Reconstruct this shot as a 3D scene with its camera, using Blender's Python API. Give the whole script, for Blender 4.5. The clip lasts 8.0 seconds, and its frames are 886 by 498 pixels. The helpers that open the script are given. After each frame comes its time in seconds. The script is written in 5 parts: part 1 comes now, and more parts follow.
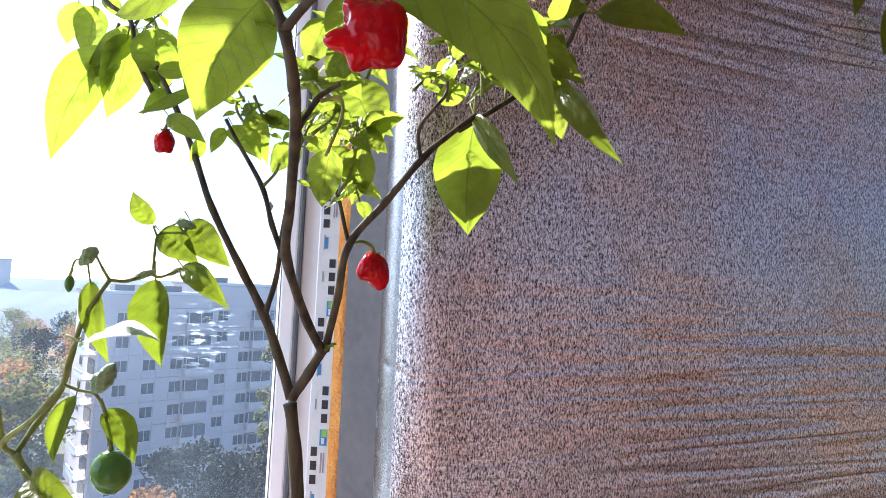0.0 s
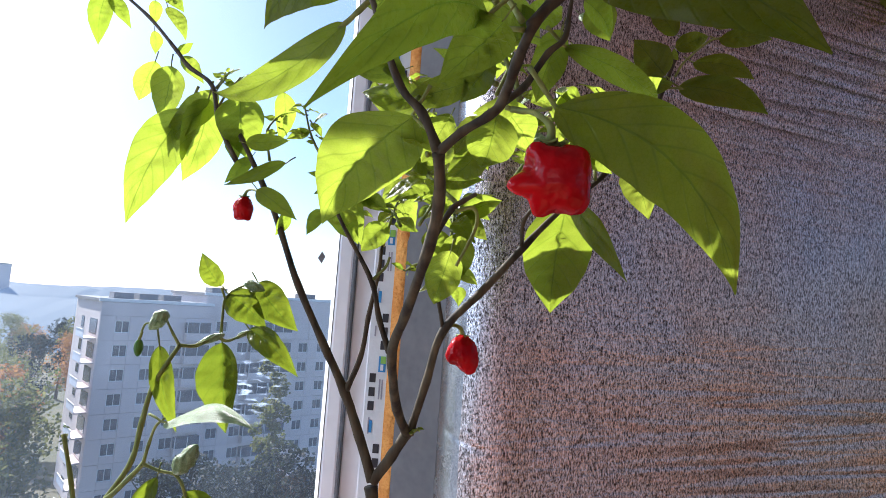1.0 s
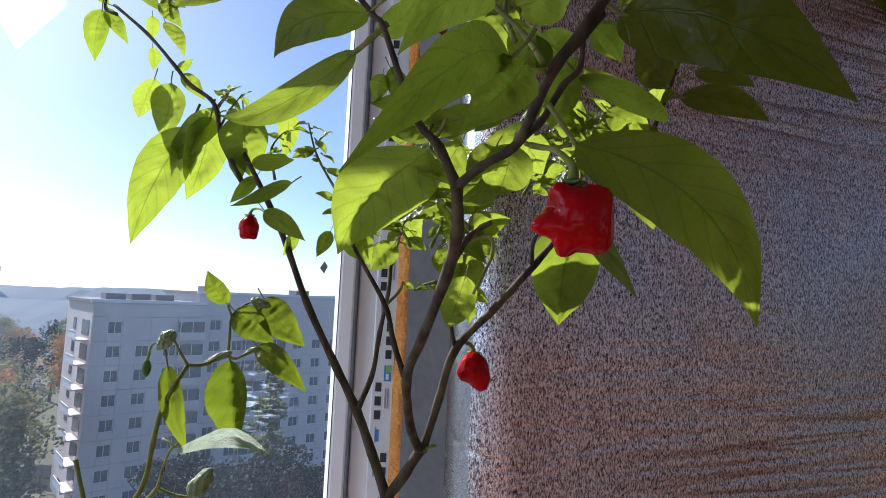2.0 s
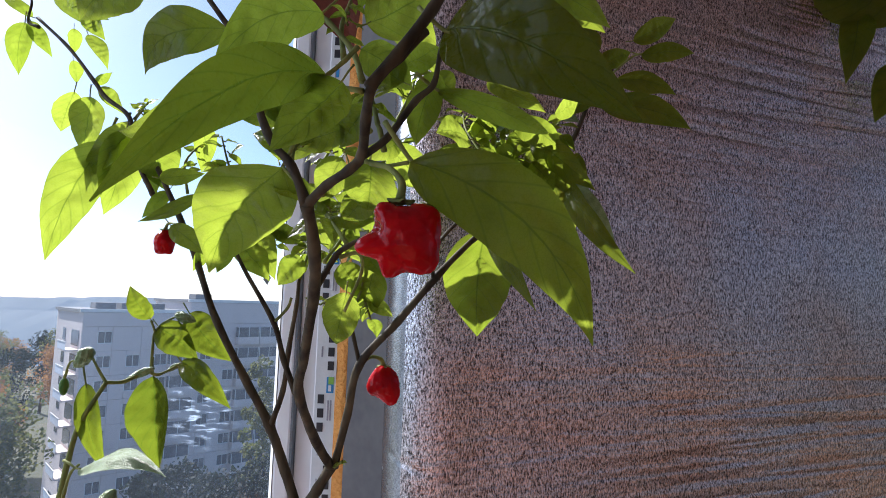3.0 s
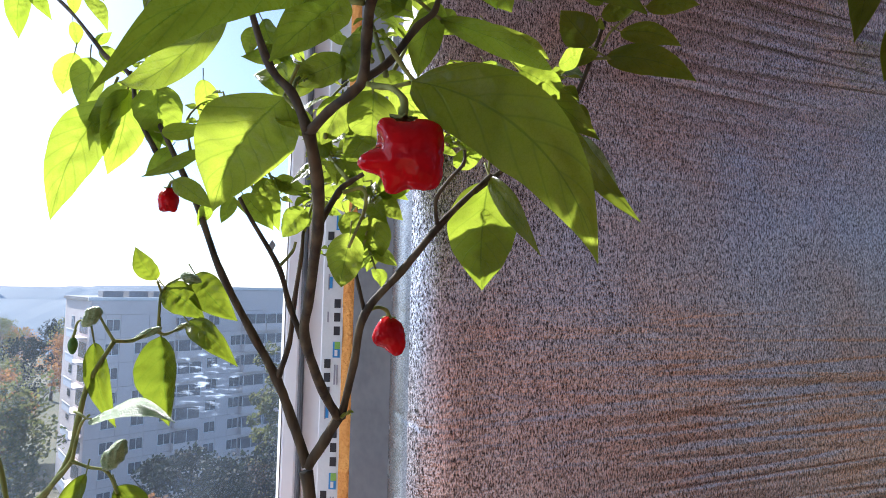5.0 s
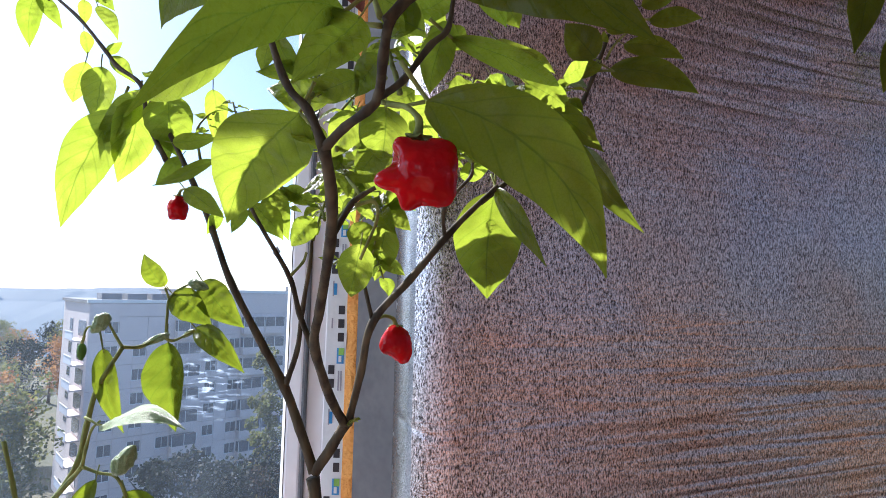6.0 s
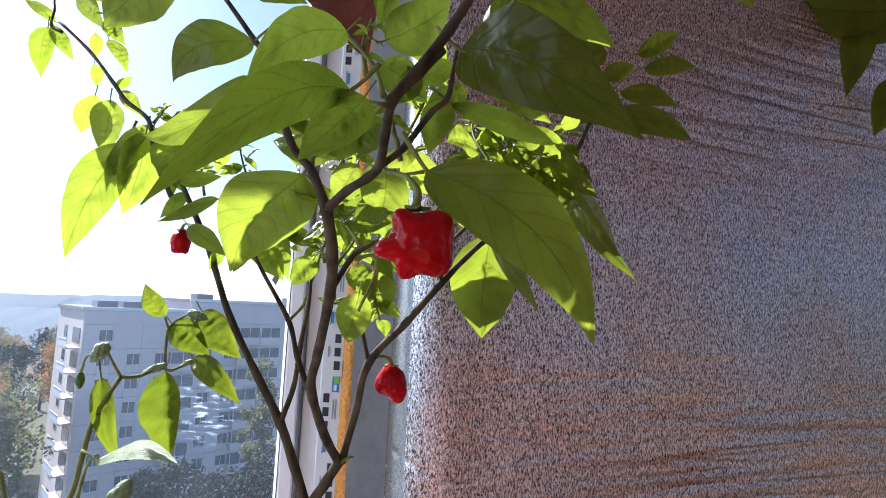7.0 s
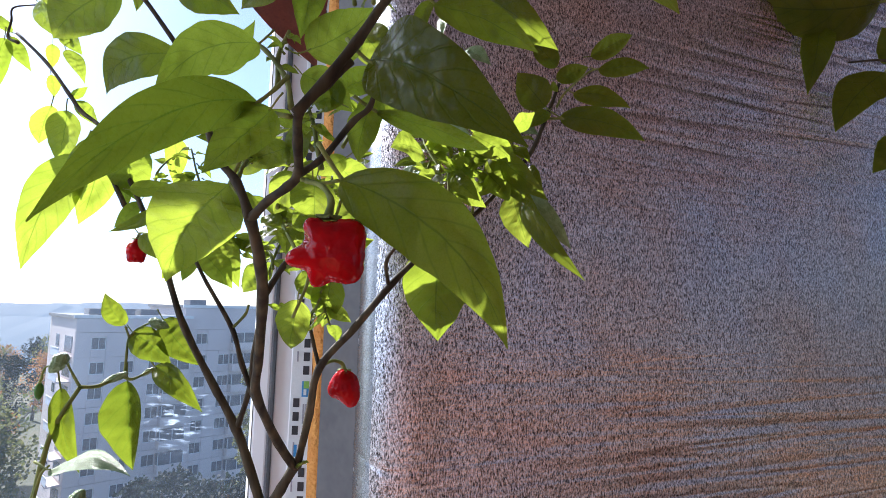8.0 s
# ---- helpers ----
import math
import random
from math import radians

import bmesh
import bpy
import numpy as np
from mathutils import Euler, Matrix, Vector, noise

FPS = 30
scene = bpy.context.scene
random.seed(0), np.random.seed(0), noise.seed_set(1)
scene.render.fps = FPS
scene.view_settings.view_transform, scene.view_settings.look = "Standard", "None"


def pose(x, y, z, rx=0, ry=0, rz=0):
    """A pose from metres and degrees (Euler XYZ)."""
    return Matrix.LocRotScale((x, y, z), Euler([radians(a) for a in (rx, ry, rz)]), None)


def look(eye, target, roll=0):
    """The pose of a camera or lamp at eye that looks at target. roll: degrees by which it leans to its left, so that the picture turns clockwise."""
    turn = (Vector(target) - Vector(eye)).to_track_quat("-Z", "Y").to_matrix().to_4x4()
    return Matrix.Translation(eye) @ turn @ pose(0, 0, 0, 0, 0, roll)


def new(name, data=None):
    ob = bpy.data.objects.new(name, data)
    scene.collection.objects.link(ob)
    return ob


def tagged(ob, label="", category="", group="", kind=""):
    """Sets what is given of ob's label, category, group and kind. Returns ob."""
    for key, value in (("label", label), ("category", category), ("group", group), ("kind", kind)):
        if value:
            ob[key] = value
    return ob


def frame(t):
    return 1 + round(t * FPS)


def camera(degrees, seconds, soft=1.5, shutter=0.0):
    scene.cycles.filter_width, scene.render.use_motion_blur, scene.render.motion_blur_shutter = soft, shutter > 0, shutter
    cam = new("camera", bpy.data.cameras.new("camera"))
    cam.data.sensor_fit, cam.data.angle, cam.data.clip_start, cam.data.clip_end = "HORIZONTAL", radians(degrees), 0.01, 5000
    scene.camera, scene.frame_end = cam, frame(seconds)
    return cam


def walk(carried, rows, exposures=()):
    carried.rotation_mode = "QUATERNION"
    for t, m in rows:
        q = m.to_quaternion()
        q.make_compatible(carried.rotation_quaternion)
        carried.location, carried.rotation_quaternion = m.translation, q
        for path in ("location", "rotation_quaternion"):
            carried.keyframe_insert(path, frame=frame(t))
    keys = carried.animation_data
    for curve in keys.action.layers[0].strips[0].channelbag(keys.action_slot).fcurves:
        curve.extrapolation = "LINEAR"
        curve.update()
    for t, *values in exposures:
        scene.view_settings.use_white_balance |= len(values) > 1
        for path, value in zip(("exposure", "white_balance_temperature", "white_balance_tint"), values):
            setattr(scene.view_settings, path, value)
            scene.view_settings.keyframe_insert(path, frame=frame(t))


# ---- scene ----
cam = camera(76.7, 8.0, soft=0.9)
PATH = [
    (0, (0.133, -0.063, 1.392), (0.053, 1.93, 1.541), 2.3),
    (0.5, (0.107, -0.06, 1.417), (0.054, 1.932, 1.585), 2.8),
    (1, (0.044, -0.063, 1.451), (-0.04, 1.925, 1.656), 3.8),
    (1.2, (0.006, -0.067, 1.468), (-0.03, 1.925, 1.644), 2.6),
    (2.3, (0.052, -0.067, 1.474), (-0.01, 1.922, 1.668), 2.5),
    (2.5, (0.073, -0.068, 1.476), (0.026, 1.921, 1.681), 2.8),
    (3, (0.106, -0.062, 1.484), (0.075, 1.928, 1.682), 1.6),
    (3.5, (0.112, -0.065, 1.469), (0.087, 1.927, 1.653), 2.3),
    (4, (0.106, -0.05, 1.435), (0.068, 1.944, 1.578), 2.6),
    (4.5, (0.101, -0.044, 1.419), (0.036, 1.951, 1.535), 2.3),
    (5, (0.107, -0.058, 1.452), (0.061, 1.937, 1.597), 1.0),
    (6.5, (0.098, -0.069, 1.461), (0.056, 1.923, 1.633), 1.8),
    (7, (0.101, -0.081, 1.482), (0.062, 1.908, 1.694), 2.6),
    (7.5, (0.099, -0.1, 1.493), (0.065, 1.885, 1.733), 3.1),
    (8, (0.143, -0.086, 1.486), (0.127, 1.902, 1.701), 1.4),
]
EXPOSURES = [(0, 1.77, 5800, 15), (0.5, 1.52, 5800, 15), (1, 1.27, 5800, 15), (1.2, 1.16, 5800, 15), (2.3, 0.62, 5800, 15), (2.5, 0.62, 5800, 15), (3, 0.9, 5800, 15), (3.5, 1.18, 5800, 15), (5, 1.3, 5800, 15), (8, 1.3, 5800, 15)]
walk(cam, [(t, look(eye, target, roll)) for t, eye, target, roll in PATH], EXPOSURES)

# world, sun and exposure
SUN_AZ, SUN_EL = radians(-53), radians(34)
world = bpy.data.worlds.new("sky")
scene.world = world
world.use_nodes = True
wn = world.node_tree
sky = wn.nodes.new("ShaderNodeTexSky")
sky.sky_type = "NISHITA"
sky.sun_disc = False
sky.sun_elevation, sky.sun_rotation = SUN_EL, SUN_AZ
sky.altitude, sky.air_density, sky.dust_density, sky.ozone_density = 200, 0.75, 0.7, 3.0
wn.nodes["Background"].inputs["Strength"].default_value = 0.1
wn.links.new(sky.outputs[0], wn.nodes["Background"].inputs["Color"])
sun = new("sun", bpy.data.lights.new("sun", "SUN"))
sun.data.energy, sun.data.angle, sun.data.color = 5.0, radians(0.53), (1.0, 0.95, 0.86)
sun_way = Vector((math.sin(SUN_AZ) * math.cos(SUN_EL), math.cos(SUN_AZ) * math.cos(SUN_EL), math.sin(SUN_EL)))
sun.matrix_world = look(tuple(sun_way * 30), (0, 0, 0))
# lamps added out of view on the right, to brighten the foil's reflections
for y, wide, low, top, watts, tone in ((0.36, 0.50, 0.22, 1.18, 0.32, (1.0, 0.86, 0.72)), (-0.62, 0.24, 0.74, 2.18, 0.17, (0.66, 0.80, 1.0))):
    area_lamp = new("added_side_lamp", bpy.data.lights.new("added_side_lamp", "AREA"))
    area_lamp.data.shape, area_lamp.data.size, area_lamp.data.size_y = "RECTANGLE", wide, top - low
    area_lamp.data.energy, area_lamp.data.color = watts, tone
    area_lamp.matrix_world = look((2.3, y, (low + top) / 2), (0.0, y, (low + top) / 2))
# fill lamp added out of view on the left, brightens leaves and frame
area_lamp = new("added_side_lamp", bpy.data.lights.new("added_side_lamp", "AREA"))
area_lamp.data.shape, area_lamp.data.size, area_lamp.data.size_y = "RECTANGLE", 1.85, 1.3
area_lamp.data.energy, area_lamp.data.color = 7.0, (0.73, 0.86, 1.0)
area_lamp.matrix_world = look((-1.9, -0.5, 1.6), (0.0, -0.5, 1.6))
# area lamp under the window head, stands in for extra sky light
area_lamp = new("window_skylight", bpy.data.lights.new("window_skylight", "AREA"))
area_lamp.data.shape, area_lamp.data.size, area_lamp.data.size_y = "RECTANGLE", 1.4, 0.2
area_lamp.data.energy, area_lamp.data.color = 3.2, (0.80, 0.90, 1.0)
area_lamp.matrix_world = look((-0.9, 0.80, 2.23), (0.0, 0.3, 1.55))



# ---------------------------------------------------------------- materials
class Mat:
    """A node material with short names for the nodes."""

    def __init__(self, name):
        self.mat = bpy.data.materials.new(name)
        self.mat.use_nodes = True
        self.tree = self.mat.node_tree
        self.shader = self.tree.nodes["Principled BSDF"]
        self.out = self.tree.nodes["Material Output"]

    def node(self, kind, **values):
        made = self.tree.nodes.new("ShaderNode" + kind)
        for key, value in values.items():
            if key in made.inputs:
                self.set(made.inputs[key], value)
        return made

    def set(self, socket, value):
        if isinstance(value, bpy.types.NodeSocket):
            self.tree.links.new(value, socket)
        elif isinstance(value, tuple) and len(value) == 3 and socket.type == "RGBA":
            socket.default_value = (*value, 1)
        else:
            socket.default_value = value

    def math(self, op, a, b=0.0, c=0.0):
        n = self.tree.nodes.new("ShaderNodeMath")
        n.operation = op
        for i, value in enumerate((a, b, c)):
            self.set(n.inputs[i], value)
        return n.outputs[0]

    def mix(self, fac, a, b):
        n = self.tree.nodes.new("ShaderNodeMix")
        n.data_type = "RGBA"
        self.set(n.inputs[0], fac)
        self.set(n.inputs[6], a)
        self.set(n.inputs[7], b)
        return n.outputs[2]

    def coords(self, scale=(1, 1, 1), which="Object"):
        tc = self.tree.nodes.new("ShaderNodeTexCoord")
        mp = self.tree.nodes.new("ShaderNodeMapping")
        self.tree.links.new(tc.outputs[which], mp.inputs[0])
        mp.inputs["Scale"].default_value = scale
        return mp.outputs[0]

    def noise(self, scale, detail=3.0, stretch=(1, 1, 1), rough=0.5, which="Object"):
        n = self.node("TexNoise", Scale=scale, Detail=detail, Roughness=rough)
        self.tree.links.new(self.coords(stretch, which), n.inputs["Vector"])
        return n.outputs["Fac"]

    def ramp(self, fac, lo, hi):
        n = self.node("MapRange")
        self.set(n.inputs[0], fac)
        n.inputs[1].default_value, n.inputs[2].default_value = lo, hi
        return n.outputs[0]

    def bump(self, height, strength, distance):
        n = self.node("Bump", Strength=strength, Distance=distance)
        self.set(n.inputs["Height"], height)
        return n.outputs[0]

    def put(self, **values):
        for key, value in values.items():
            self.set(self.shader.inputs[key.replace("_", " ")], value)
        return self

    def random(self):
        return self.node("ObjectInfo").outputs["Random"]


def plain(name, lo, hi, rough=0.6, scale=20.0, metal=0.0, relief=0.2, distance=0.002, fine=8.0):
    """A surface that varies between two colours at two scales, with a fine relief."""
    m = Mat(name)
    big, small = m.noise(scale, 4), m.noise(scale * fine, 3)
    fac = m.ramp(m.math("ADD", m.math("MULTIPLY", big, 0.65), m.math("MULTIPLY", small, 0.35)), 0.3, 0.7)
    m.put(Base_Color=m.mix(fac, lo, hi), Roughness=rough, Metallic=metal, Normal=m.bump(small, relief, distance))
    return m.mat


def leaf_material(name, glow_lo, glow_hi, ribs, relief):
    m = Mat(name)
    uv = m.node("SeparateXYZ")
    tc = m.tree.nodes.new("ShaderNodeTexCoord")
    m.tree.links.new(tc.outputs["UV"], uv.inputs[0])
    across = m.math("ABSOLUTE", m.math("SUBTRACT", uv.outputs[0], 0.5))
    rib = m.ramp(across, 0.022, 0.008)
    wave = m.math("FRACT", m.math("SUBTRACT", m.math("MULTIPLY", uv.outputs[1], 7.0), m.math("MULTIPLY", across, 3.4)))
    side = m.ramp(m.math("ABSOLUTE", m.math("SUBTRACT", wave, 0.5)), 0.09, 0.02)
    vein = m.math("MAXIMUM", rib, m.math("MULTIPLY", side, 0.55))
    cells = m.node("TexVoronoi", Scale=520.0)
    cells.feature = "DISTANCE_TO_EDGE"
    m.tree.links.new(m.coords(), cells.inputs["Vector"])
    net = m.math("MULTIPLY", m.ramp(cells.outputs["Distance"], 0.10, 0.02), 0.22)
    blotch, grain = m.noise(38.0, 3), m.noise(420.0, 2)
    rnd = m.random()
    tone = m.math("ADD", m.math("MULTIPLY", m.ramp(blotch, 0.3, 0.7), 0.5), m.math("MULTIPLY", rnd, 0.5))
    green = m.mix(tone, (0.044, 0.05, 0.002), (0.078, 0.082, 0.004))
    green = m.mix(m.math("MULTIPLY", vein, 0.6), green, (0.15, 0.20, 0.04))
    glow = m.mix(tone, glow_lo, glow_hi)
    glow = m.mix(m.math("MULTIPLY", m.math("MAXIMUM", vein, net), ribs), glow, (0.08, 0.14, 0.008))
    height = m.math("ADD", m.math("MULTIPLY", vein, -0.6), m.math("MULTIPLY", m.noise(110.0, 2), 0.9))
    normal = m.bump(height, relief, 0.002)
    m.put(Base_Color=green, Specular_IOR_Level=0.27, Roughness=m.ramp(grain, -0.3, 2.4), Normal=normal)
    through_light = m.node("BsdfTranslucent", Color=glow)
    both = m.node("MixShader", Fac=0.66)
    m.tree.links.new(m.shader.outputs[0], both.inputs[1])
    m.tree.links.new(through_light.outputs[0], both.inputs[2])
    m.tree.links.new(both.outputs[0], m.out.inputs["Surface"])
    return m.mat


def bark_material(name, lo, hi):
    m = Mat(name)
    streak = m.noise(90.0, 4, (1, 1, 0.18))
    spots = m.noise(600.0, 2)
    m.put(Base_Color=m.mix(m.ramp(streak, 0.35, 0.68), lo, hi), Roughness=0.75, Specular_IOR_Level=0.25, Normal=m.bump(m.math("ADD", streak, m.math("MULTIPLY", spots, 0.3)), 0.5, 0.001))
    return m.mat


def pepper_material(name, lo, hi):
    m = Mat(name)
    big, small = m.noise(60.0, 3), m.noise(260.0, 2)
    m.put(Base_Color=m.mix(m.ramp(big, 0.35, 0.7), lo, hi), Roughness=0.15, Specular_IOR_Level=0.18, Normal=m.bump(m.math("ADD", big, m.math("MULTIPLY", small, 0.2)), 0.45, 0.003))
    m.put(Subsurface_Weight=0.05, Subsurface_Scale=0.006, Coat_Weight=0.0, Coat_Roughness=0.12)
    m.shader.inputs["Subsurface Radius"].default_value = (1.0, 0.15, 0.08)
    return m.mat


def foil_material():
    m = Mat("laminated_foil")
    weave = m.noise(490.0, 2, (1, 1, 0.38), 0.8)
    grain = m.noise(950.0, 2, (1, 1, 0.5), 0.6)
    dents = m.noise(150.0, 2, (0.5, 0.5, 2.6))
    soft = m.noise(9.0, 3, (1, 1, 2.4))
    # warm and cool blotches put into the colour as blurred room reflections
    reflect_tint = m.noise(4.5, 2, (1, 1, 0.8))
    height = m.math("ADD", m.math("MULTIPLY", weave, 0.9), m.math("ADD", m.math("MULTIPLY", grain, 0.3), m.math("MULTIPLY", dents, 0.5)))
    silver = m.mix(m.ramp(soft, 0.3, 0.7), m.mix(m.ramp(reflect_tint, 0.42, 0.58), (1.0, 0.76, 0.64), (0.90, 0.88, 0.94)), (0.97, 0.90, 0.87))
    # dark grain in the colour stands in for dark reflections of the embossing
    glint_grain = m.ramp(m.math("ADD", m.math("MULTIPLY", weave, 0.7), m.math("MULTIPLY", grain, 0.3)), 0.40, 0.60)
    m.put(Base_Color=m.mix(glint_grain, (0.045, 0.035, 0.033), silver), Metallic=0.96)
    m.put(Roughness=m.ramp(soft, 0.1, 3.6), Normal=m.bump(height, 1.0, 0.0010))
    return m.mat


def smooth_foil_material():
    m = Mat("smooth_foil_edge")
    brush = m.noise(240.0, 3, (1, 1, 2.6), 0.6)
    soft = m.noise(16.0, 3, (1, 1, 2.0))
    m.put(Base_Color=m.mix(m.ramp(brush, 0.3, 0.7), (0.20, 0.21, 0.22), (0.46, 0.47, 0.48)), Metallic=0.95)
    m.put(Roughness=m.ramp(soft, -0.1, 2.4), Normal=m.bump(m.math("ADD", brush, m.math("MULTIPLY", soft, 3.0)), 0.5, 0.0012))
    return m.mat


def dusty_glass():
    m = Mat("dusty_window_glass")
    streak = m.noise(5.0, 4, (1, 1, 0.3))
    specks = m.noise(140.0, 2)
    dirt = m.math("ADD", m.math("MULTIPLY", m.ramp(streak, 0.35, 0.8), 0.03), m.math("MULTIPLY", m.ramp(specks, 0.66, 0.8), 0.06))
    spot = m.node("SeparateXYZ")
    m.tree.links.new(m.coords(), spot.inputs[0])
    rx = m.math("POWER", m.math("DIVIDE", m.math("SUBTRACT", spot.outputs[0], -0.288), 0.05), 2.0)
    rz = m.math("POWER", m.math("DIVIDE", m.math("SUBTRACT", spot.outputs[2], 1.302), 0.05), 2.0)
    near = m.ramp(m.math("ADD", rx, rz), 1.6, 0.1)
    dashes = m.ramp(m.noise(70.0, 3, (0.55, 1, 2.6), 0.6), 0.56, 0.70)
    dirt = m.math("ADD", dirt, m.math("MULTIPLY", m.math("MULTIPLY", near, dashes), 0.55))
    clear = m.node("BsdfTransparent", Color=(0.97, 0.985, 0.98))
    # dust coloured blue so that it stands in for outdoor haze too
    dust_haze = m.node("BsdfTranslucent", Color=(0.62, 0.74, 0.9))
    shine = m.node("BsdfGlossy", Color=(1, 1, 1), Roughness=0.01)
    # the even share lays the haze veil over the view
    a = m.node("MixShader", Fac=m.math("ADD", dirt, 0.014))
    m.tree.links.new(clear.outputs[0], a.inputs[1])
    m.tree.links.new(dust_haze.outputs[0], a.inputs[2])
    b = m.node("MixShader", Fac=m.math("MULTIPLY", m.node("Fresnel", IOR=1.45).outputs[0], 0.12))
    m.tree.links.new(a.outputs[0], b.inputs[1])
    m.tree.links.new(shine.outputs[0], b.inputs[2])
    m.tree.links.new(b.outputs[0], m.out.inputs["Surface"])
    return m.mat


leaf_mat = leaf_material("chili_leaf", (0.25, 0.34, 0.02), (0.39, 0.465, 0.048), 0.6, 0.8)
# darker, more crinkled copy: the sapling's leaves and two darkened large ones
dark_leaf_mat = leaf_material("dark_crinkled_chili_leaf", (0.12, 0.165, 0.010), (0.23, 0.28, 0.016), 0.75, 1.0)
withered_mat = plain("withered_red_leaf", (0.10, 0.018, 0.008), (0.20, 0.045, 0.018), 0.6, 60.0)
bark_mat = bark_material("brown_chili_bark", (0.027, 0.02, 0.011), (0.098, 0.076, 0.04))
green_bark = bark_material("green_chili_stem", (0.11, 0.13, 0.03), (0.25, 0.27, 0.07))
red_mat = pepper_material("ripe_red_pepper", (0.29, 0.001, 0.003), (0.46, 0.002, 0.004))
green_pepper_mat = pepper_material("unripe_green_pepper", (0.05, 0.12, 0.02), (0.10, 0.2, 0.035))
# pale leaf colour with sun gloss and sky light put into it
pale_glare_mat = plain("pale_glare_leaf", (0.10, 0.16, 0.03), (0.30, 0.38, 0.17), 0.32, 120.0, relief=0.8, distance=0.003)
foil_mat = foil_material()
edge_mat = smooth_foil_material()
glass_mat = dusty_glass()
pvc_mat = plain("white_pvc", (0.76, 0.77, 0.78), (0.84, 0.84, 0.84), 0.3, 6.0, relief=0.05)
film_mat = plain("protective_film", (0.64, 0.68, 0.68), (0.72, 0.76, 0.76), 0.35, 18.0, relief=0.25)
gasket_mat = plain("grey_rubber_gasket", (0.10, 0.11, 0.12), (0.2, 0.21, 0.23), 0.6, 40.0)
foam_mat = plain("orange_mounting_foam", (0.62, 0.22, 0.035), (0.88, 0.44, 0.11), 0.85, 22.0, relief=0.9, distance=0.006)
reveal_mat = plain("grey_cement_plaster", (0.115, 0.115, 0.115), (0.18, 0.175, 0.17), 0.85, 9.0, relief=0.3)
ink_mat = plain("black_print", (0.015, 0.015, 0.02), (0.03, 0.03, 0.035), 0.5, 60.0)
grey_ink = plain("grey_print", (0.25, 0.26, 0.3), (0.4, 0.4, 0.44), 0.5, 60.0)
blue_ink = plain("blue_print", (0.02, 0.2, 0.5), (0.05, 0.3, 0.62), 0.5, 60.0)
lime_ink = plain("green_print", (0.2, 0.45, 0.06), (0.3, 0.55, 0.1), 0.5, 60.0)
plaster_mat = plain("pale_blue_plaster", (0.62, 0.66, 0.74), (0.72, 0.75, 0.82), 0.8, 5.0)
panel_mat = plain("brown_wood_panel", (0.52, 0.22, 0.11), (0.70, 0.34, 0.19), 0.5, 4.0)
reflector_mat = plain("light_brown_reflector", (0.80, 0.40, 0.20), (0.92, 0.52, 0.28), 0.5, 4.0)
side_wall_mat = plain("grey_blue_paint", (0.47, 0.50, 0.60), (0.57, 0.60, 0.70), 0.7, 5.0)
ceiling_mat = plain("grey_brown_ceiling_paint", (0.42, 0.40, 0.40), (0.52, 0.49, 0.49), 0.8, 5.0)
clay_mat = plain("terracotta", (0.36, 0.15, 0.08), (0.48, 0.22, 0.12), 0.8, 20.0)
soil_mat = plain("potting_soil", (0.02, 0.014, 0.01), (0.07, 0.05, 0.03), 0.95, 60.0, relief=1.0, distance=0.008)
concrete_mat = plain("pale_panel_concrete", (0.64, 0.55, 0.53), (0.74, 0.65, 0.62), 0.85, 0.35, relief=0.3)
pane_mat = plain("dark_window_pane", (0.07, 0.08, 0.10), (0.16, 0.17, 0.20), 0.12, 0.5)
white_metal = plain("white_balcony_ledge", (0.7, 0.7, 0.7), (0.84, 0.84, 0.84), 0.4, 1.0)
roof_mat = plain("grey_roofing", (0.14, 0.14, 0.15), (0.25, 0.25, 0.26), 0.9, 0.6)
grass_mat = plain("autumn_ground", (0.045, 0.055, 0.025), (0.12, 0.10, 0.05), 0.95, 0.06)
asphalt_mat = plain("grey_asphalt", (0.045, 0.045, 0.048), (0.08, 0.08, 0.08), 0.9, 0.5)
# wooded hills with aerial haze put in as a blue glow
haze = Mat("blue_haze_glow_hills")
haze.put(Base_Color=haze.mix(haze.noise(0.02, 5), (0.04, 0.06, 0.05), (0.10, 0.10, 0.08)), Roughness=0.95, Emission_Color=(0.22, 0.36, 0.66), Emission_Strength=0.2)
hazy_hill_mat = haze.mat
trunk_mat = plain("tree_bark", (0.06, 0.045, 0.03), (0.14, 0.11, 0.08), 0.9, 3.0)


def foliage(name, lo, hi):
    m = Mat(name)
    island = m.node("NewGeometry").outputs["Random Per Island"]
    col = m.mix(island, lo, hi)
    m.put(Base_Color=col, Roughness=0.7)
    glow = m.node("BsdfTranslucent", Color=col)
    both = m.node("MixShader", Fac=0.5)
    m.tree.links.new(m.shader.outputs[0], both.inputs[1])
    m.tree.links.new(glow.outputs[0], both.inputs[2])
    m.tree.links.new(both.outputs[0], m.out.inputs["Surface"])
    return m.mat


tree_green = foliage("green_foliage", (0.07, 0.09, 0.03), (0.21, 0.20, 0.07))
tree_rust = foliage("rust_foliage", (0.19, 0.085, 0.03), (0.40, 0.21, 0.075))
# near-black foliage, the shade below the block is put into its colour
tree_shade_dark = foliage("shade_dark_foliage", (0.010, 0.016, 0.014), (0.024, 0.032, 0.022))


# ---------------------------------------------------------------- mesh helpers
def part(name, bm, material, parent=None, label="", smooth=False):
    me = bpy.data.meshes.new(name)
    bm.to_mesh(me)
    bm.free()
    me.materials.append(material)
    if smooth:
        me.polygons.foreach_set("use_smooth", [True] * len(me.polygons))
    ob = new(name, me)
    ob.parent = parent
    return tagged(ob, label)


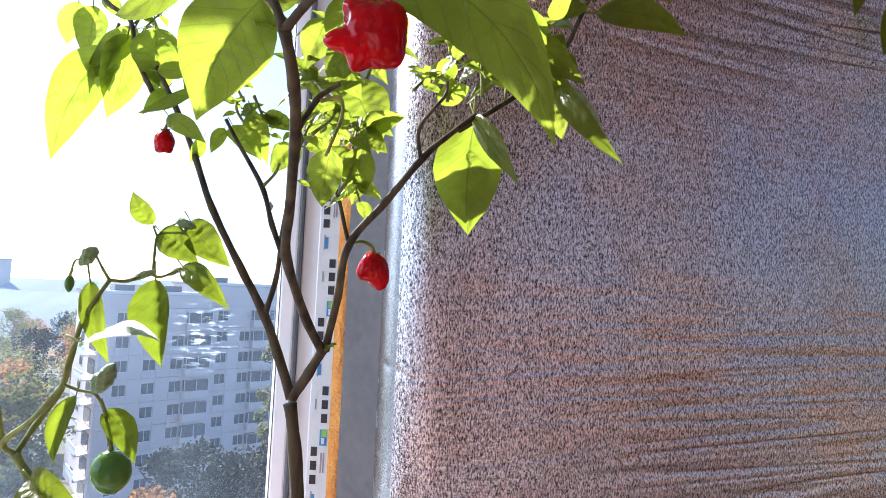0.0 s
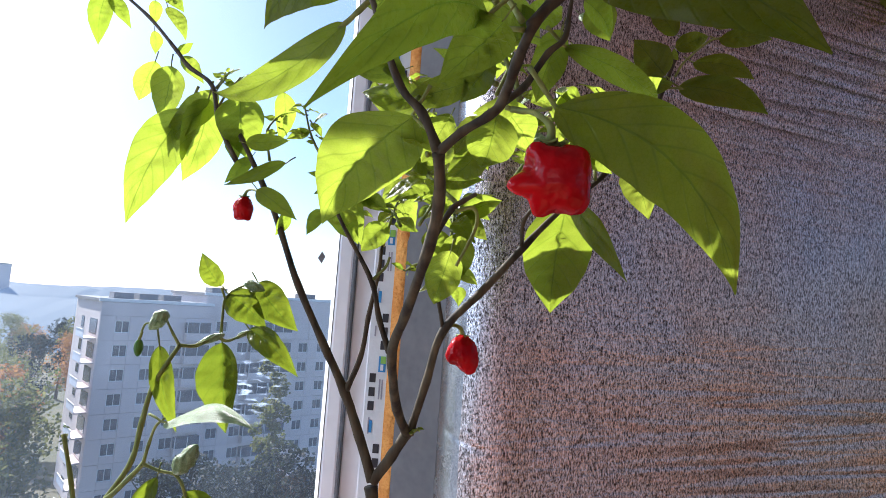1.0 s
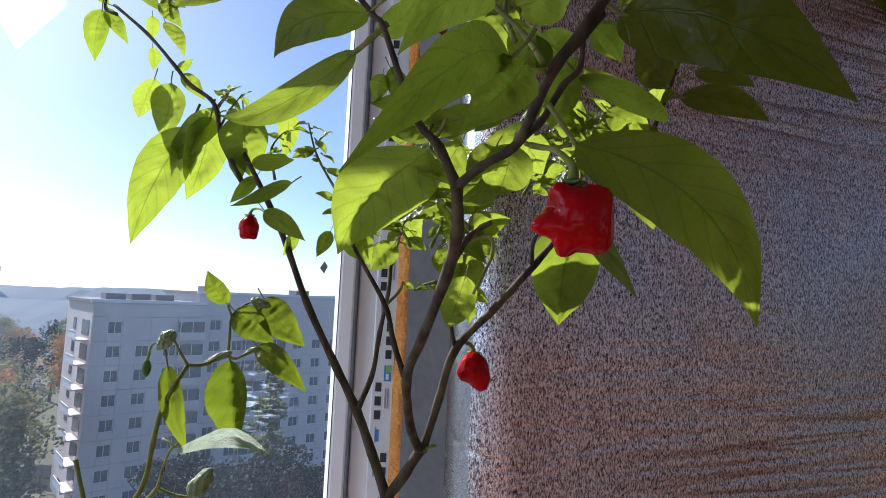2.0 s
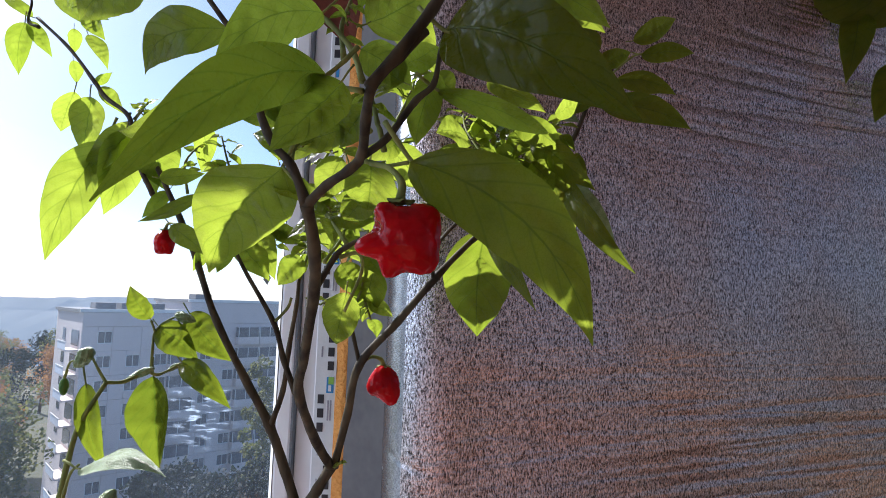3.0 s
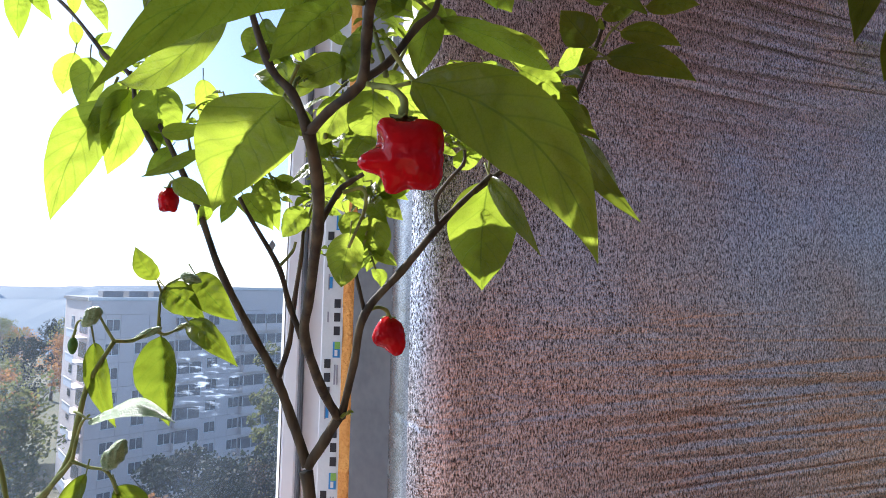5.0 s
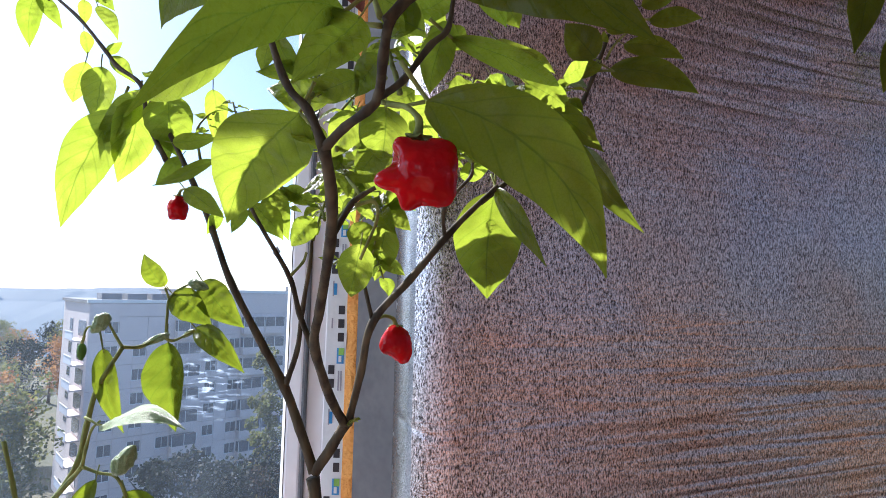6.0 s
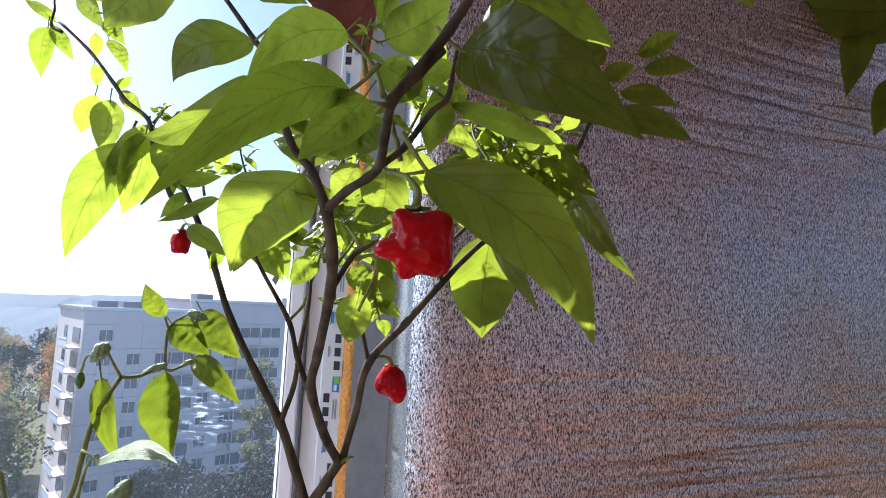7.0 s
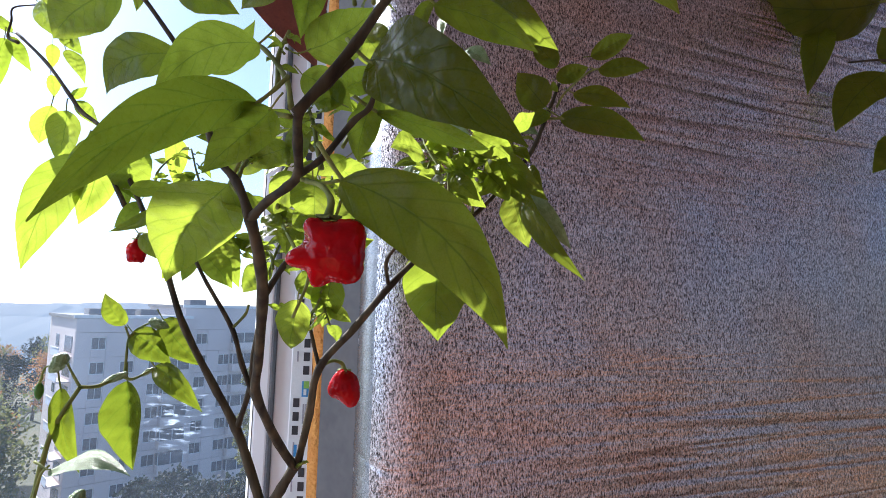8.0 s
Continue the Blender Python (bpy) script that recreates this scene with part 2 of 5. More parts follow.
def again(name, ob, parent, place):
    """Another object on the same mesh."""
    twin = new(name, ob.data)
    twin.parent = parent
    twin.location = place
    return twin


def box(bm, x0, x1, y0, y1, z0, z1, bevel=0.0):
    made = bmesh.ops.create_cube(bm, size=1.0)["verts"]
    for q in made:
        q.co = Vector(((x0 + x1) / 2 + q.co.x * (x1 - x0), (y0 + y1) / 2 + q.co.y * (y1 - y0), (z0 + z1) / 2 + q.co.z * (z1 - z0)))
    if bevel:
        edges = list({e for q in made for e in q.link_edges})
        bmesh.ops.bevel(bm, geom=edges, offset=bevel, segments=2, affect="EDGES", profile=0.5)
    return bm


def block(name, material, parent, x0, x1, y0, y1, z0, z1, bevel=0.0, label=""):
    return part(name, box(bmesh.new(), x0, x1, y0, y1, z0, z1, bevel), material, parent, label)


def prism(bm, outline, z0, z1):
    """An upright solid over an outline of (x, y) corners."""
    low = [bm.verts.new((x, y, z0)) for x, y in outline]
    top = [bm.verts.new((x, y, z1)) for x, y in outline]
    bm.faces.new(low[::-1])
    bm.faces.new(top)
    for i in range(len(low)):
        k = (i + 1) % len(low)
        bm.faces.new((low[i], low[k], top[k], top[i]))
    bmesh.ops.recalc_face_normals(bm, faces=bm.faces)
    return bm


def thing(name, place, label, category, group="", kind="", turn=0.0):
    ob = new(name)
    ob.matrix_world = pose(*place, 0, 0, turn)
    ob.empty_display_size = 0.1
    return tagged(ob, label, category, group, kind)


def spline(points, steps):
    """Points on a smooth line through the given ones, with their parameter."""
    ps = [Vector(p) for p in points]
    ps = [2 * ps[0] - ps[1], *ps, 2 * ps[-1] - ps[-2]]
    line = []
    for i in range(1, len(ps) - 2):
        for k in range(steps):
            t = k / steps
            a, b, c, d = ps[i - 1 : i + 3]
            line.append((i - 1 + t, 0.5 * (2 * b + (c - a) * t + (2 * a - 5 * b + 4 * c - d) * t * t + (3 * b - a - 3 * c + d) * t**3)))
    line.append((len(points) - 1.0, ps[-2]))
    return line


def tube(bm, points, radii, steps=6, sides=10, lumps=0.12, cap=True):
    line = spline(points, steps)
    side, rings = Vector((1, 0.3, 0.2)), []
    for i, (t, p) in enumerate(line):
        ahead = (line[min(i + 1, len(line) - 1)][1] - line[max(i - 1, 0)][1]).normalized()
        side = (side - ahead * side.dot(ahead)).normalized()
        up = ahead.cross(side)
        k = min(int(t), len(radii) - 2)
        r = radii[k] + (radii[k + 1] - radii[k]) * (t - k)
        r *= 1 + 0.16 * math.exp(-(((t - round(t)) * 5) ** 2))
        ring = []
        for j in range(sides):
            a = 2 * math.pi * j / sides
            way = side * math.cos(a) + up * math.sin(a)
            ring.append(bm.verts.new(p + way * r * (1 + lumps * noise.noise((p + way * r) * 90))))
        rings.append(ring)
    for a, b in zip(rings, rings[1:]):
        for j in range(sides):
            k = (j + 1) % sides
            bm.faces.new((a[j], a[k], b[k], b[j]))
    if cap:
        bm.faces.new(rings[0][::-1])
        bm.faces.new(rings[-1])
    return bm


# ---------------------------------------------------------------- the room
SLOPE = math.tan(radians(20))


def foil_line(x):
    return 0.641 + (x - 0.085) * SLOPE


def setting(name, bm, material, label, category):
    return tagged(part(name, bm, material), label, category, kind="structure")


setting("wall_outside", box(bmesh.new(), -2.0, 2.4, -2.4, 1.0, -24.6, -0.152), concrete_mat, "storeys of the own block below the balcony", "wall")
setting("floor", box(bmesh.new(), -2.0, 2.4, -2.4, 1.2, -0.15, 0), panel_mat, "brown wooden balcony floor", "floor")
setting("ceiling", box(bmesh.new(), -2.0, 2.4, -2.4, 1.2, 2.6, 2.75), ceiling_mat, "dull painted ceiling", "ceiling")
setting("wall_south", box(bmesh.new(), -2.0, 2.4, -2.4, -2.25, 0, 2.6), plaster_mat, "pale plastered back wall", "wall")
# opening added in this unseen wall for the left fill lamp
west = bmesh.new()
box(west, -2.0, -1.85, -2.25, -1.45, 0, 2.6)
box(west, -2.0, -1.85, 0.45, 0.79, 0, 2.6)
box(west, -2.0, -1.85, -1.45, 0.45, 0, 0.9)
box(west, -2.0, -1.85, -1.45, 0.45, 2.3, 2.6)
setting("wall_west", west, plaster_mat, "unseen pale side wall with an opening added for a fill lamp", "wall")
# both openings are added for the lamps on the right
east = bmesh.new()
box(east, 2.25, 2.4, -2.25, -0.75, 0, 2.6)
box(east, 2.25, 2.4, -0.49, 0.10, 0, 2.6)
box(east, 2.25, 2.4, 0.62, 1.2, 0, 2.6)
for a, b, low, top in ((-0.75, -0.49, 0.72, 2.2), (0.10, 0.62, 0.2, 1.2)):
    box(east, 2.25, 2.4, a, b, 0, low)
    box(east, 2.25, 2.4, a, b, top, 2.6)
# unseen boards added so that the lower foil reflects a warm brown
for a, b in ((-2.25, 0.095), (0.625, 1.2)):
    setting("reflector_board", box(bmesh.new(), 2.225, 2.247, a, b, 0.0, 1.02, 0.004), reflector_mat, "unseen light brown board added for the foil to reflect", "wall panel")
setting("wall_east", east, side_wall_mat, "unseen grey-blue side wall with two openings added for lamps that the foil reflects", "wall")
# unseen box added so that the upper foil reflects a brown patch
setting("trim", box(bmesh.new(), 2.13, 2.247, -0.75, 0.22, 2.22, 2.597, 0.006), reflector_mat, "unseen brown box added high up for the foil to reflect", "trim")
below = bmesh.new()
box(below, -1.85, -0.056, 0.79, 1.0, 0, 0.86)
box(below, -1.85, -0.056, 0.79, 1.0, 2.42, 2.6)
box(below, -2.0, -1.72, 0.79, 1.0, 0.86, 2.42)
setting("wall_north", below, plaster_mat, "plastered wall below and above the window", "wall")
corner = [(-0.05, 0.822), (-0.048, 0.80), (0.034, 0.74), (0.042, 0.70), (0.058, 0.675), (0.085, 0.660), (2.25, foil_line(2.25) + 0.012), (2.25, 1.6), (-0.05, 1.6)]
setting("wall_pier", prism(bmesh.new(), corner, 0, 2.6), reveal_mat, "grey plastered wall pier beside the window", "wall")

# window: frame members, gasket, glass
window = thing("window_1", (-0.9, 0.82, 0.86), "white plastic window with its protective film still on", "window", kind="structure")
window.matrix_world = Matrix()
for a, b, front in ((-0.1, -0.056, 0.812), (-0.131, -0.1002, 0.834), (-1.72, -1.645, 0.812)):
    block("window_frame", pvc_mat, window, a, b, front, 0.875, 0.86, 2.42, 0.003)
for a, b in ((0.86, 0.935), (2.345, 2.42)):
    block("window_frame", pvc_mat, window, -1.645, -0.131, 0.815, 0.872, a, b, 0.003)
block("sash", pvc_mat, window, -0.160, -0.1345, 0.822, 0.862, 0.935, 2.345, 0.004)
part("glazing_bead", prism(bmesh.new(), [(-0.170, 0.8415), (-0.1605, 0.8225), (-0.1605, 0.858), (-0.170, 0.858)], 0.935, 2.345), pvc_mat, window)
block("gasket", gasket_mat, window, -0.1345, -0.1312, 0.818, 0.84, 0.935, 2.345)
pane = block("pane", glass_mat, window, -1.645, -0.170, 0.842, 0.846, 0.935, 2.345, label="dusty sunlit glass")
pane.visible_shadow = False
film = block("protective_film", film_mat, window, -0.097, -0.066, 0.8095, 0.8117, 0.86, 2.42, label="white film with printed marks")
foam = bmesh.new()
rows_z = [0.86 + 0.012 * i for i in range(131)]
for i in range(130):
    za, zb = rows_z[i], rows_z[i + 1]
    wa, wb = (0.006 * noise.noise((0, 0, z * 9)) + 0.004 * noise.noise((3, 0, z * 31)) + 0.012 * math.exp(-(((z - 1.215) / 0.05) ** 2)) + 0.004 for z in (za, zb))
    da, db = (0.006 * noise.noise((7, 0, z * 17)) for z in (za, zb))
    q = [foam.verts.new(p) for p in ((-0.066, 0.808 + da, za), (-0.049 + wa, 0.80 + da, za), (-0.049 + wb, 0.80 + db, zb), (-0.066, 0.808 + db, zb))]
    k = [foam.verts.new(p) for p in ((-0.066, 0.83, za), (-0.04 + wa, 0.83, za), (-0.04 + wb, 0.83, zb), (-0.066, 0.83, zb))]
    foam.faces.new(q)
    foam.faces.new((q[1], k[1], k[2], q[2]))
    foam.faces.new((q[0], q[3], k[3], k[0]))
bmesh.ops.remove_doubles(foam, verts=foam.verts, dist=0.0004)
part("mounting_foam", foam, foam_mat, window, "orange foam in the joint", smooth=True)


def print_marks(z):
    """One repeat of the film's print: bars for lettering, a small emblem, fine lines."""
    for zz, x0 in ((z, -0.0795), (z + 0.105, -0.0925)):
        for k in range(3):
            block("print_bar", ink_mat, film, x0, x0 + 0.0095, 0.8087, 0.8094, zz + 0.021 * k, zz + 0.021 * k + 0.0135)
    block("emblem", blue_ink, film, -0.0800, -0.0690, 0.8087, 0.8094, z - 0.034, z - 0.010)
    block("emblem", lime_ink, film, -0.0772, -0.0690, 0.8080, 0.8086, z - 0.021, z - 0.010)
    block("emblem", film_mat, film, -0.0770, -0.0725, 0.8080, 0.8086, z - 0.0315, z - 0.0225)
    for zz, x0, l in ((z - 0.075, -0.0775, 0.03), (z - 0.075, -0.0735, 0.03), (z + 0.07, -0.0900, 0.024), (z + 0.02, -0.0900, 0.016)):
        block("print_line", grey_ink, film, x0, x0 + 0.0022, 0.8087, 0.8094, zz, zz + l)
    block("print_line", blue_ink, film, -0.0885, -0.0835, 0.8087, 0.8094, z + 0.072, z + 0.09)


for i in range(7):
    print_marks(0.985 + 0.197 * i)

setting("window_sill", box(bmesh.new(), -1.84, 1.9, 0.2, 0.632, 0.82, 0.86, 0.004), pvc_mat, "deep white window sill board", "sill")

sticker = bmesh.new()
for k, (w, y) in enumerate(((1.0, 0.8405), (0.9, 0.8396))):
    ring = [sticker.verts.new((-0.191 + 0.0068 * w * x, y, 1.518 + 0.0105 * w * z)) for x, z in ((0, 1), (0.9, 0.15), (0.1, -1), (-1, -0.1))]
    sticker.faces.new(ring)
    if k:
        for i in range(4):
            sticker.faces.new((last[i], last[(i + 1) % 4], ring[(i + 1) % 4], ring[i]))
    last = ring
tagged(part("window_sticker", sticker, reveal_mat, window, "small grey diamond-shaped sticker on the glass"))

board = [(x, foil_line(x) + d) for x, d in ((0.3, 0.0105), (2.2, 0.0105), (2.2, 0.006), (0.3, 0.006))]
setting("trim", prism(bmesh.new(), board, 1.97, 2.598), panel_mat, "brown wooden boarding above the foil", "trim")

# foil-faced insulation hung on the pier
profile = [(0.026, 0.735), (0.020, 0.718), (0.0235, 0.70), (0.032, 0.68), (0.044, 0.662), (0.060, 0.6485), (0.075, 0.6435), (0.092, 0.6425), (0.113, 0.6485), (0.14, foil_line(0.14))]
run = [0.14 + 1.85 * (i / 240) ** 1.25 for i in range(1, 241)]
plan = [p for _, p in spline([(x, y, 0) for x, y in profile], 5)] + [Vector((x, foil_line(x), 0)) for x in run]
levels = [i / 600 for i in range(601)]
face = Vector((math.sin(radians(20)), -math.cos(radians(20)), 0))
grid = []
for rise in levels:
    row = []
    for p in plan:
        s = p.x
        edge = 2.05 + 0.18 * (s - 0.55) + 0.006 * noise.noise((s * 7, 2.0, 0.5))
        z = 0.90 + (edge - 0.90) * rise
        slant = z + 0.05 * (s - 0.4) * (z - 1.55)
        ripple = noise.noise((s * 1.1, slant * 46, 1.7)) + 0.6 * noise.noise((s * 2.4, slant * 90, 5.1))
        grow = 0.22 + 0.9 * min(1, abs(z - 1.52) / 0.35) * min(1, max(0, s - 0.02) / 0.5)
        swell = 0.010 * noise.noise((s * 2.1, z * 1.7, 9.0))
        tuck = -0.005 * math.exp(-(((z - 1.296 + 0.35 * (s - 0.03)) / 0.005) ** 2)) * max(0, 1 - abs(s - 0.035) / 0.05)
        away = min(1, abs(z - 1.53) / 0.22) * min(1, max(0, s - 0.10) / 0.35)
        fold_a = max(0, 0.16 - abs(noise.noise((s * 0.9 + 4, slant * 22, 3.3)))) / 0.16
        fold_b = max(0, 0.12 - abs(noise.noise((s * 1.6, slant * 40, 8.8)))) / 0.12
        fine = math.sin(slant * 560 + 5 * noise.noise((s * 3.0, slant * 9, 2.2))) * max(0, 0.45 + noise.noise((s * 2.2, slant * 12, 7.7)))
        fine *= 0.00024 * min(1, max(0, 1.44 - z) / 0.1) * min(1, max(0, s - 0.05) / 0.05)
        low = 1 + 0.8 * min(1, max(0, 1.46 - z) / 0.12) * min(1, max(0, s - 0.06) / 0.1)
        high = low + 1.3 * min(1, max(0, z - 1.62) / 0.2) * min(1, max(0, s - 0.5) / 0.25)
        lift = (0.0010 * ripple * grow - (0.0010 * fold_a + 0.0010 * fold_b) * away) * high + swell * min(1, max(0, s - 0.03) / 0.2) + tuck + fine
        lift = max(lift, -0.006)
        row.append((p.x + face.x * lift, p.y + face.y * lift - 0.002, z))
    grid.append(row)
sheet = thing("insulation_foil", (0.2, 0.66, 0.9), "wrinkled silver foil-faced insulation sheet hung on the wall", "foil sheet")
sheet.matrix_world = Matrix()
seam = next(i for i, p in enumerate(plan) if p.x > 0.050)
for name, material, lo, hi in (("edge_roll", edge_mat, 0, seam), ("sheet", foil_mat, seam, len(plan) - 1)):
    bm = bmesh.new()
    new_rows = [[bm.verts.new(p) for p in row[lo:hi + 1]] for row in grid]
    for a, b in zip(new_rows, new_rows[1:]):
        for i in range(hi - lo):
            bm.faces.new((a[i], a[i + 1], b[i + 1], b[i]))
    part(name, bm, material, sheet, "smooth shiny foil rolled round the corner" if name == "edge_roll" else "", smooth=True)


# ---------------------------------------------------------------- plants
def leaf(parent, base, tip, width, normal, curve=0.0, sag=0.08, fold=0.25, material=None, label="", stalk=True):
    """A pointed chili leaf: blade from base to tip, bowed in its plane by curve and out of it by sag."""
    base, tip, n = Vector(base), Vector(tip), Vector(normal).normalized()
    along = tip - base
    length = along.length
    along.normalize()
    side = along.cross(n).normalized()
    n = side.cross(along)
    bm = bmesh.new()
    uv = bm.loops.layers.uv.new("uv")
    rows, cols = 34, 10
    seed = (base.x * 37 + base.z * 53) * 10
    verts = []
    for i in range(rows + 1):
        t = i / rows
        w = width / 2 * (t**0.6 * (1 - t) ** 1.1 / 0.3316 + 0.008) if 0 < t < 1 else 0.0004
        spine = base + along * length * t - side * length * curve * 4 * t * (1 - t) * 0.5 + n * length * sag * 4 * t * (1 - t)
        spine += n * length * 0.03 * math.sin(seed + t * 5)
        row = []
        for j in range(cols + 1):
            u = 2 * j / cols - 1
            rim = w * (1 + 0.05 * noise.noise((seed + (3 if u > 0 else 9), t * 9, 0)) * abs(u))
            puff = 0.03 * math.sin(abs(u) * 4.0 - t * 44) * (1 - abs(u)) * abs(u) * 2
            puff += 0.16 * noise.noise((seed, t * 13, u * 3.5)) * (1 - u * u)
            lift = (fold * 0.7 * abs(u) if fold > 1.2 else fold * abs(u) ** 1.3 - 0.5 * fold * u * u * u * u) + puff
            lift += 0.13 * u * u * math.sin(t * 8 + seed + (1.5 if u > 0 else 0)) + 0.16 * noise.noise((seed, t * 3.2, u * 1.4))
            row.append((bm.verts.new(spine + side * rim * u + n * lift * w), (j / cols, t)))
        verts.append(row)
    for i in range(rows):
        for j in range(cols):
            four = (verts[i][j], verts[i][j + 1], verts[i + 1][j + 1], verts[i + 1][j])
            f = bm.faces.new([q[0] for q in four])
            for loop, q in zip(f.loops, four):
                loop[uv].uv = q[1]
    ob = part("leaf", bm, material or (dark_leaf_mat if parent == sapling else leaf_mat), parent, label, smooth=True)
    if stalk:
        back = base - along * length * 0.16 + Vector((0, 0, length * 0.05))
        part("leaf_stalk", tube(bmesh.new(), [back, base.lerp(back, 0.5) + n * length * 0.01, base, base + along * length * 0.05], [length * 0.011, length * 0.010, length * 0.009, length * 0.006], 3, 7), green_bark, ob, smooth=True)
    return ob


def curled_leaf(parent, base, tip, width):
    """A young leaf still rolled up: a ridged spindle with a pointed end, painted pale for gloss."""
    base, tip = Vector(base), Vector(tip)
    along = tip - base
    side = along.cross(Vector((0, 1, 0))).normalized()
    up = side.cross(along).normalized()
    rings, sides = 24, 30
    bm = bmesh.new()
    verts = []
    for i in range(rings + 1):
        t = i / rings
        w = width / 2 * (1.9 * t**0.55 * (1 - t) ** 0.8 + 0.03)
        row = []
        for j in range(sides):
            a = math.tau * j / sides
            ridge = 1 + 0.09 * math.sin(3 * a + 9 * t) + 0.09 * math.sin(7 * a - 14 * t) + 0.05 * math.sin(37 * t + 3 * math.cos(a)) + 0.1 * noise.noise((t * 5, math.cos(a) * 2, math.sin(a) * 2 + base.x * 50))
            row.append(bm.verts.new(base + along * t + (side * math.cos(a) + up * math.sin(a)) * w * ridge))
        verts.append(row)
    for a, b in zip(verts, verts[1:]):
        for j in range(sides):
            k = (j + 1) % sides
            bm.faces.new((a[j], a[k], b[k], b[j]))
    bm.faces.new(verts[0])
    bm.faces.new(verts[-1])
    return part("curled_leaf", bm, pale_glare_mat, parent, "young leaf still rolled up, its gloss put in as a pale colour", smooth=True)


def stem(name, parent, points, millimetres):
    material = green_bark if parent == sapling or (name in ("leaf_stalk", "twig") and max(millimetres) < 2.3) else bark_mat
    return part(name, tube(bmesh.new(), points, [r * 0.00076 for r in millimetres]), material, parent, smooth=True)


def sprig(parent, base, tip, count, size, seed):
    """A thin twig with young leaves on both sides and a tuft at its end."""
    rng = random.Random(seed)
    base, tip = Vector(base), Vector(tip)
    way = tip - base
    mid = base + way * 0.5 + Vector((rng.uniform(-1, 1), rng.uniform(-1, 1), 0.3)) * way.length * 0.12
    part("twig", tube(bmesh.new(), [base, mid, tip], [0.0015, 0.0012, 0.0008], 4, 7), green_bark, parent, smooth=True)
    for i in range(count):
        t = 0.35 + 0.65 * i / max(1, count - 1)
        root = base + way * t if t > 0.5 else base.lerp(mid, t * 2)
        a = i * 2.4 + rng.uniform(-0.6, 0.6)
        out = Vector((math.cos(a), 0.75 * math.sin(a), rng.uniform(-0.75, 0.55))).normalized()
        l = size * rng.uniform(0.6, 1.2) * (1.15 - 0.4 * t)
        n = Vector((rng.uniform(-0.6, 0.6), -0.8, rng.uniform(0.2, 1.0)))
        if abs(n.normalized().dot(out)) > 0.9:
            n = Vector((0, 0, 1))
        start = root + out * l * 0.18
        part("leaf_stalk", tube(bmesh.new(), [root, root + out * l * 0.1, start], [0.0008, 0.0007, 0.0006], 2, 6), green_bark, parent, smooth=True)
        leaf(parent, start, root + out * l * 1.15, l * rng.uniform(0.42, 0.6), n, rng.uniform(-0.1, 0.1), rng.uniform(0.02, 0.14), rng.uniform(0.2, 0.6), stalk=False)


# lobes of a pod: direction (x right, y to the glass, z up), reach, sharpness
PODS = {
    "crowned": (0.44, (1.0, 0.9, 0.98), [((-0.9, -0.25, -0.28), 0.28, 16), ((-0.36, -0.1, -1), 0.19, 24), ((0.66, -0.1, -0.75), 0.21, 6), ((0.75, 0, 0.65), 0.16, 5), ((-0.62, -0.3, 0.68), 0.15, 10), ((0.1, 0.9, -0.3), 0.1, 6), ((-0.80, -0.35, 0.18), -0.17, 16), ((-0.02, 0, 1), -0.12, 9)]),
    "drooping": (0.42, (0.9, 0.85, 0.95), [((0.45, -0.1, -0.9), 0.22, 6), ((-0.75, -0.2, -0.35), 0.10, 6), ((-0.2, -0.4, 0.8), 0.08, 5), ((0.9, 0, -0.45), 0.07, 9), ((-0.3, -0.1, -0.95), -0.07, 9), ((0.5, 0.7, 0.3), 0.06, 5)]),
    "small": (0.42, (0.92, 0.9, 0.95), [((-0.45, -0.3, -0.9), 0.13, 14), ((0.62, -0.1, -0.85), 0.16, 14), ((0.1, -0.5, -0.9), 0.08, 16), ((0.1, 0, 1), 0.08, 5)]),
    "green": (0.47, (0.93, 0.75, 1.0), [((0.1, 0.2, -1), 0.03, 5), ((-0.5, -0.5, 0.4), 0.02, 4)]),
    "bud": (0.34, (0.72, 0.72, 1.3), [((0, 0, -1), 0.06, 6)]),
}


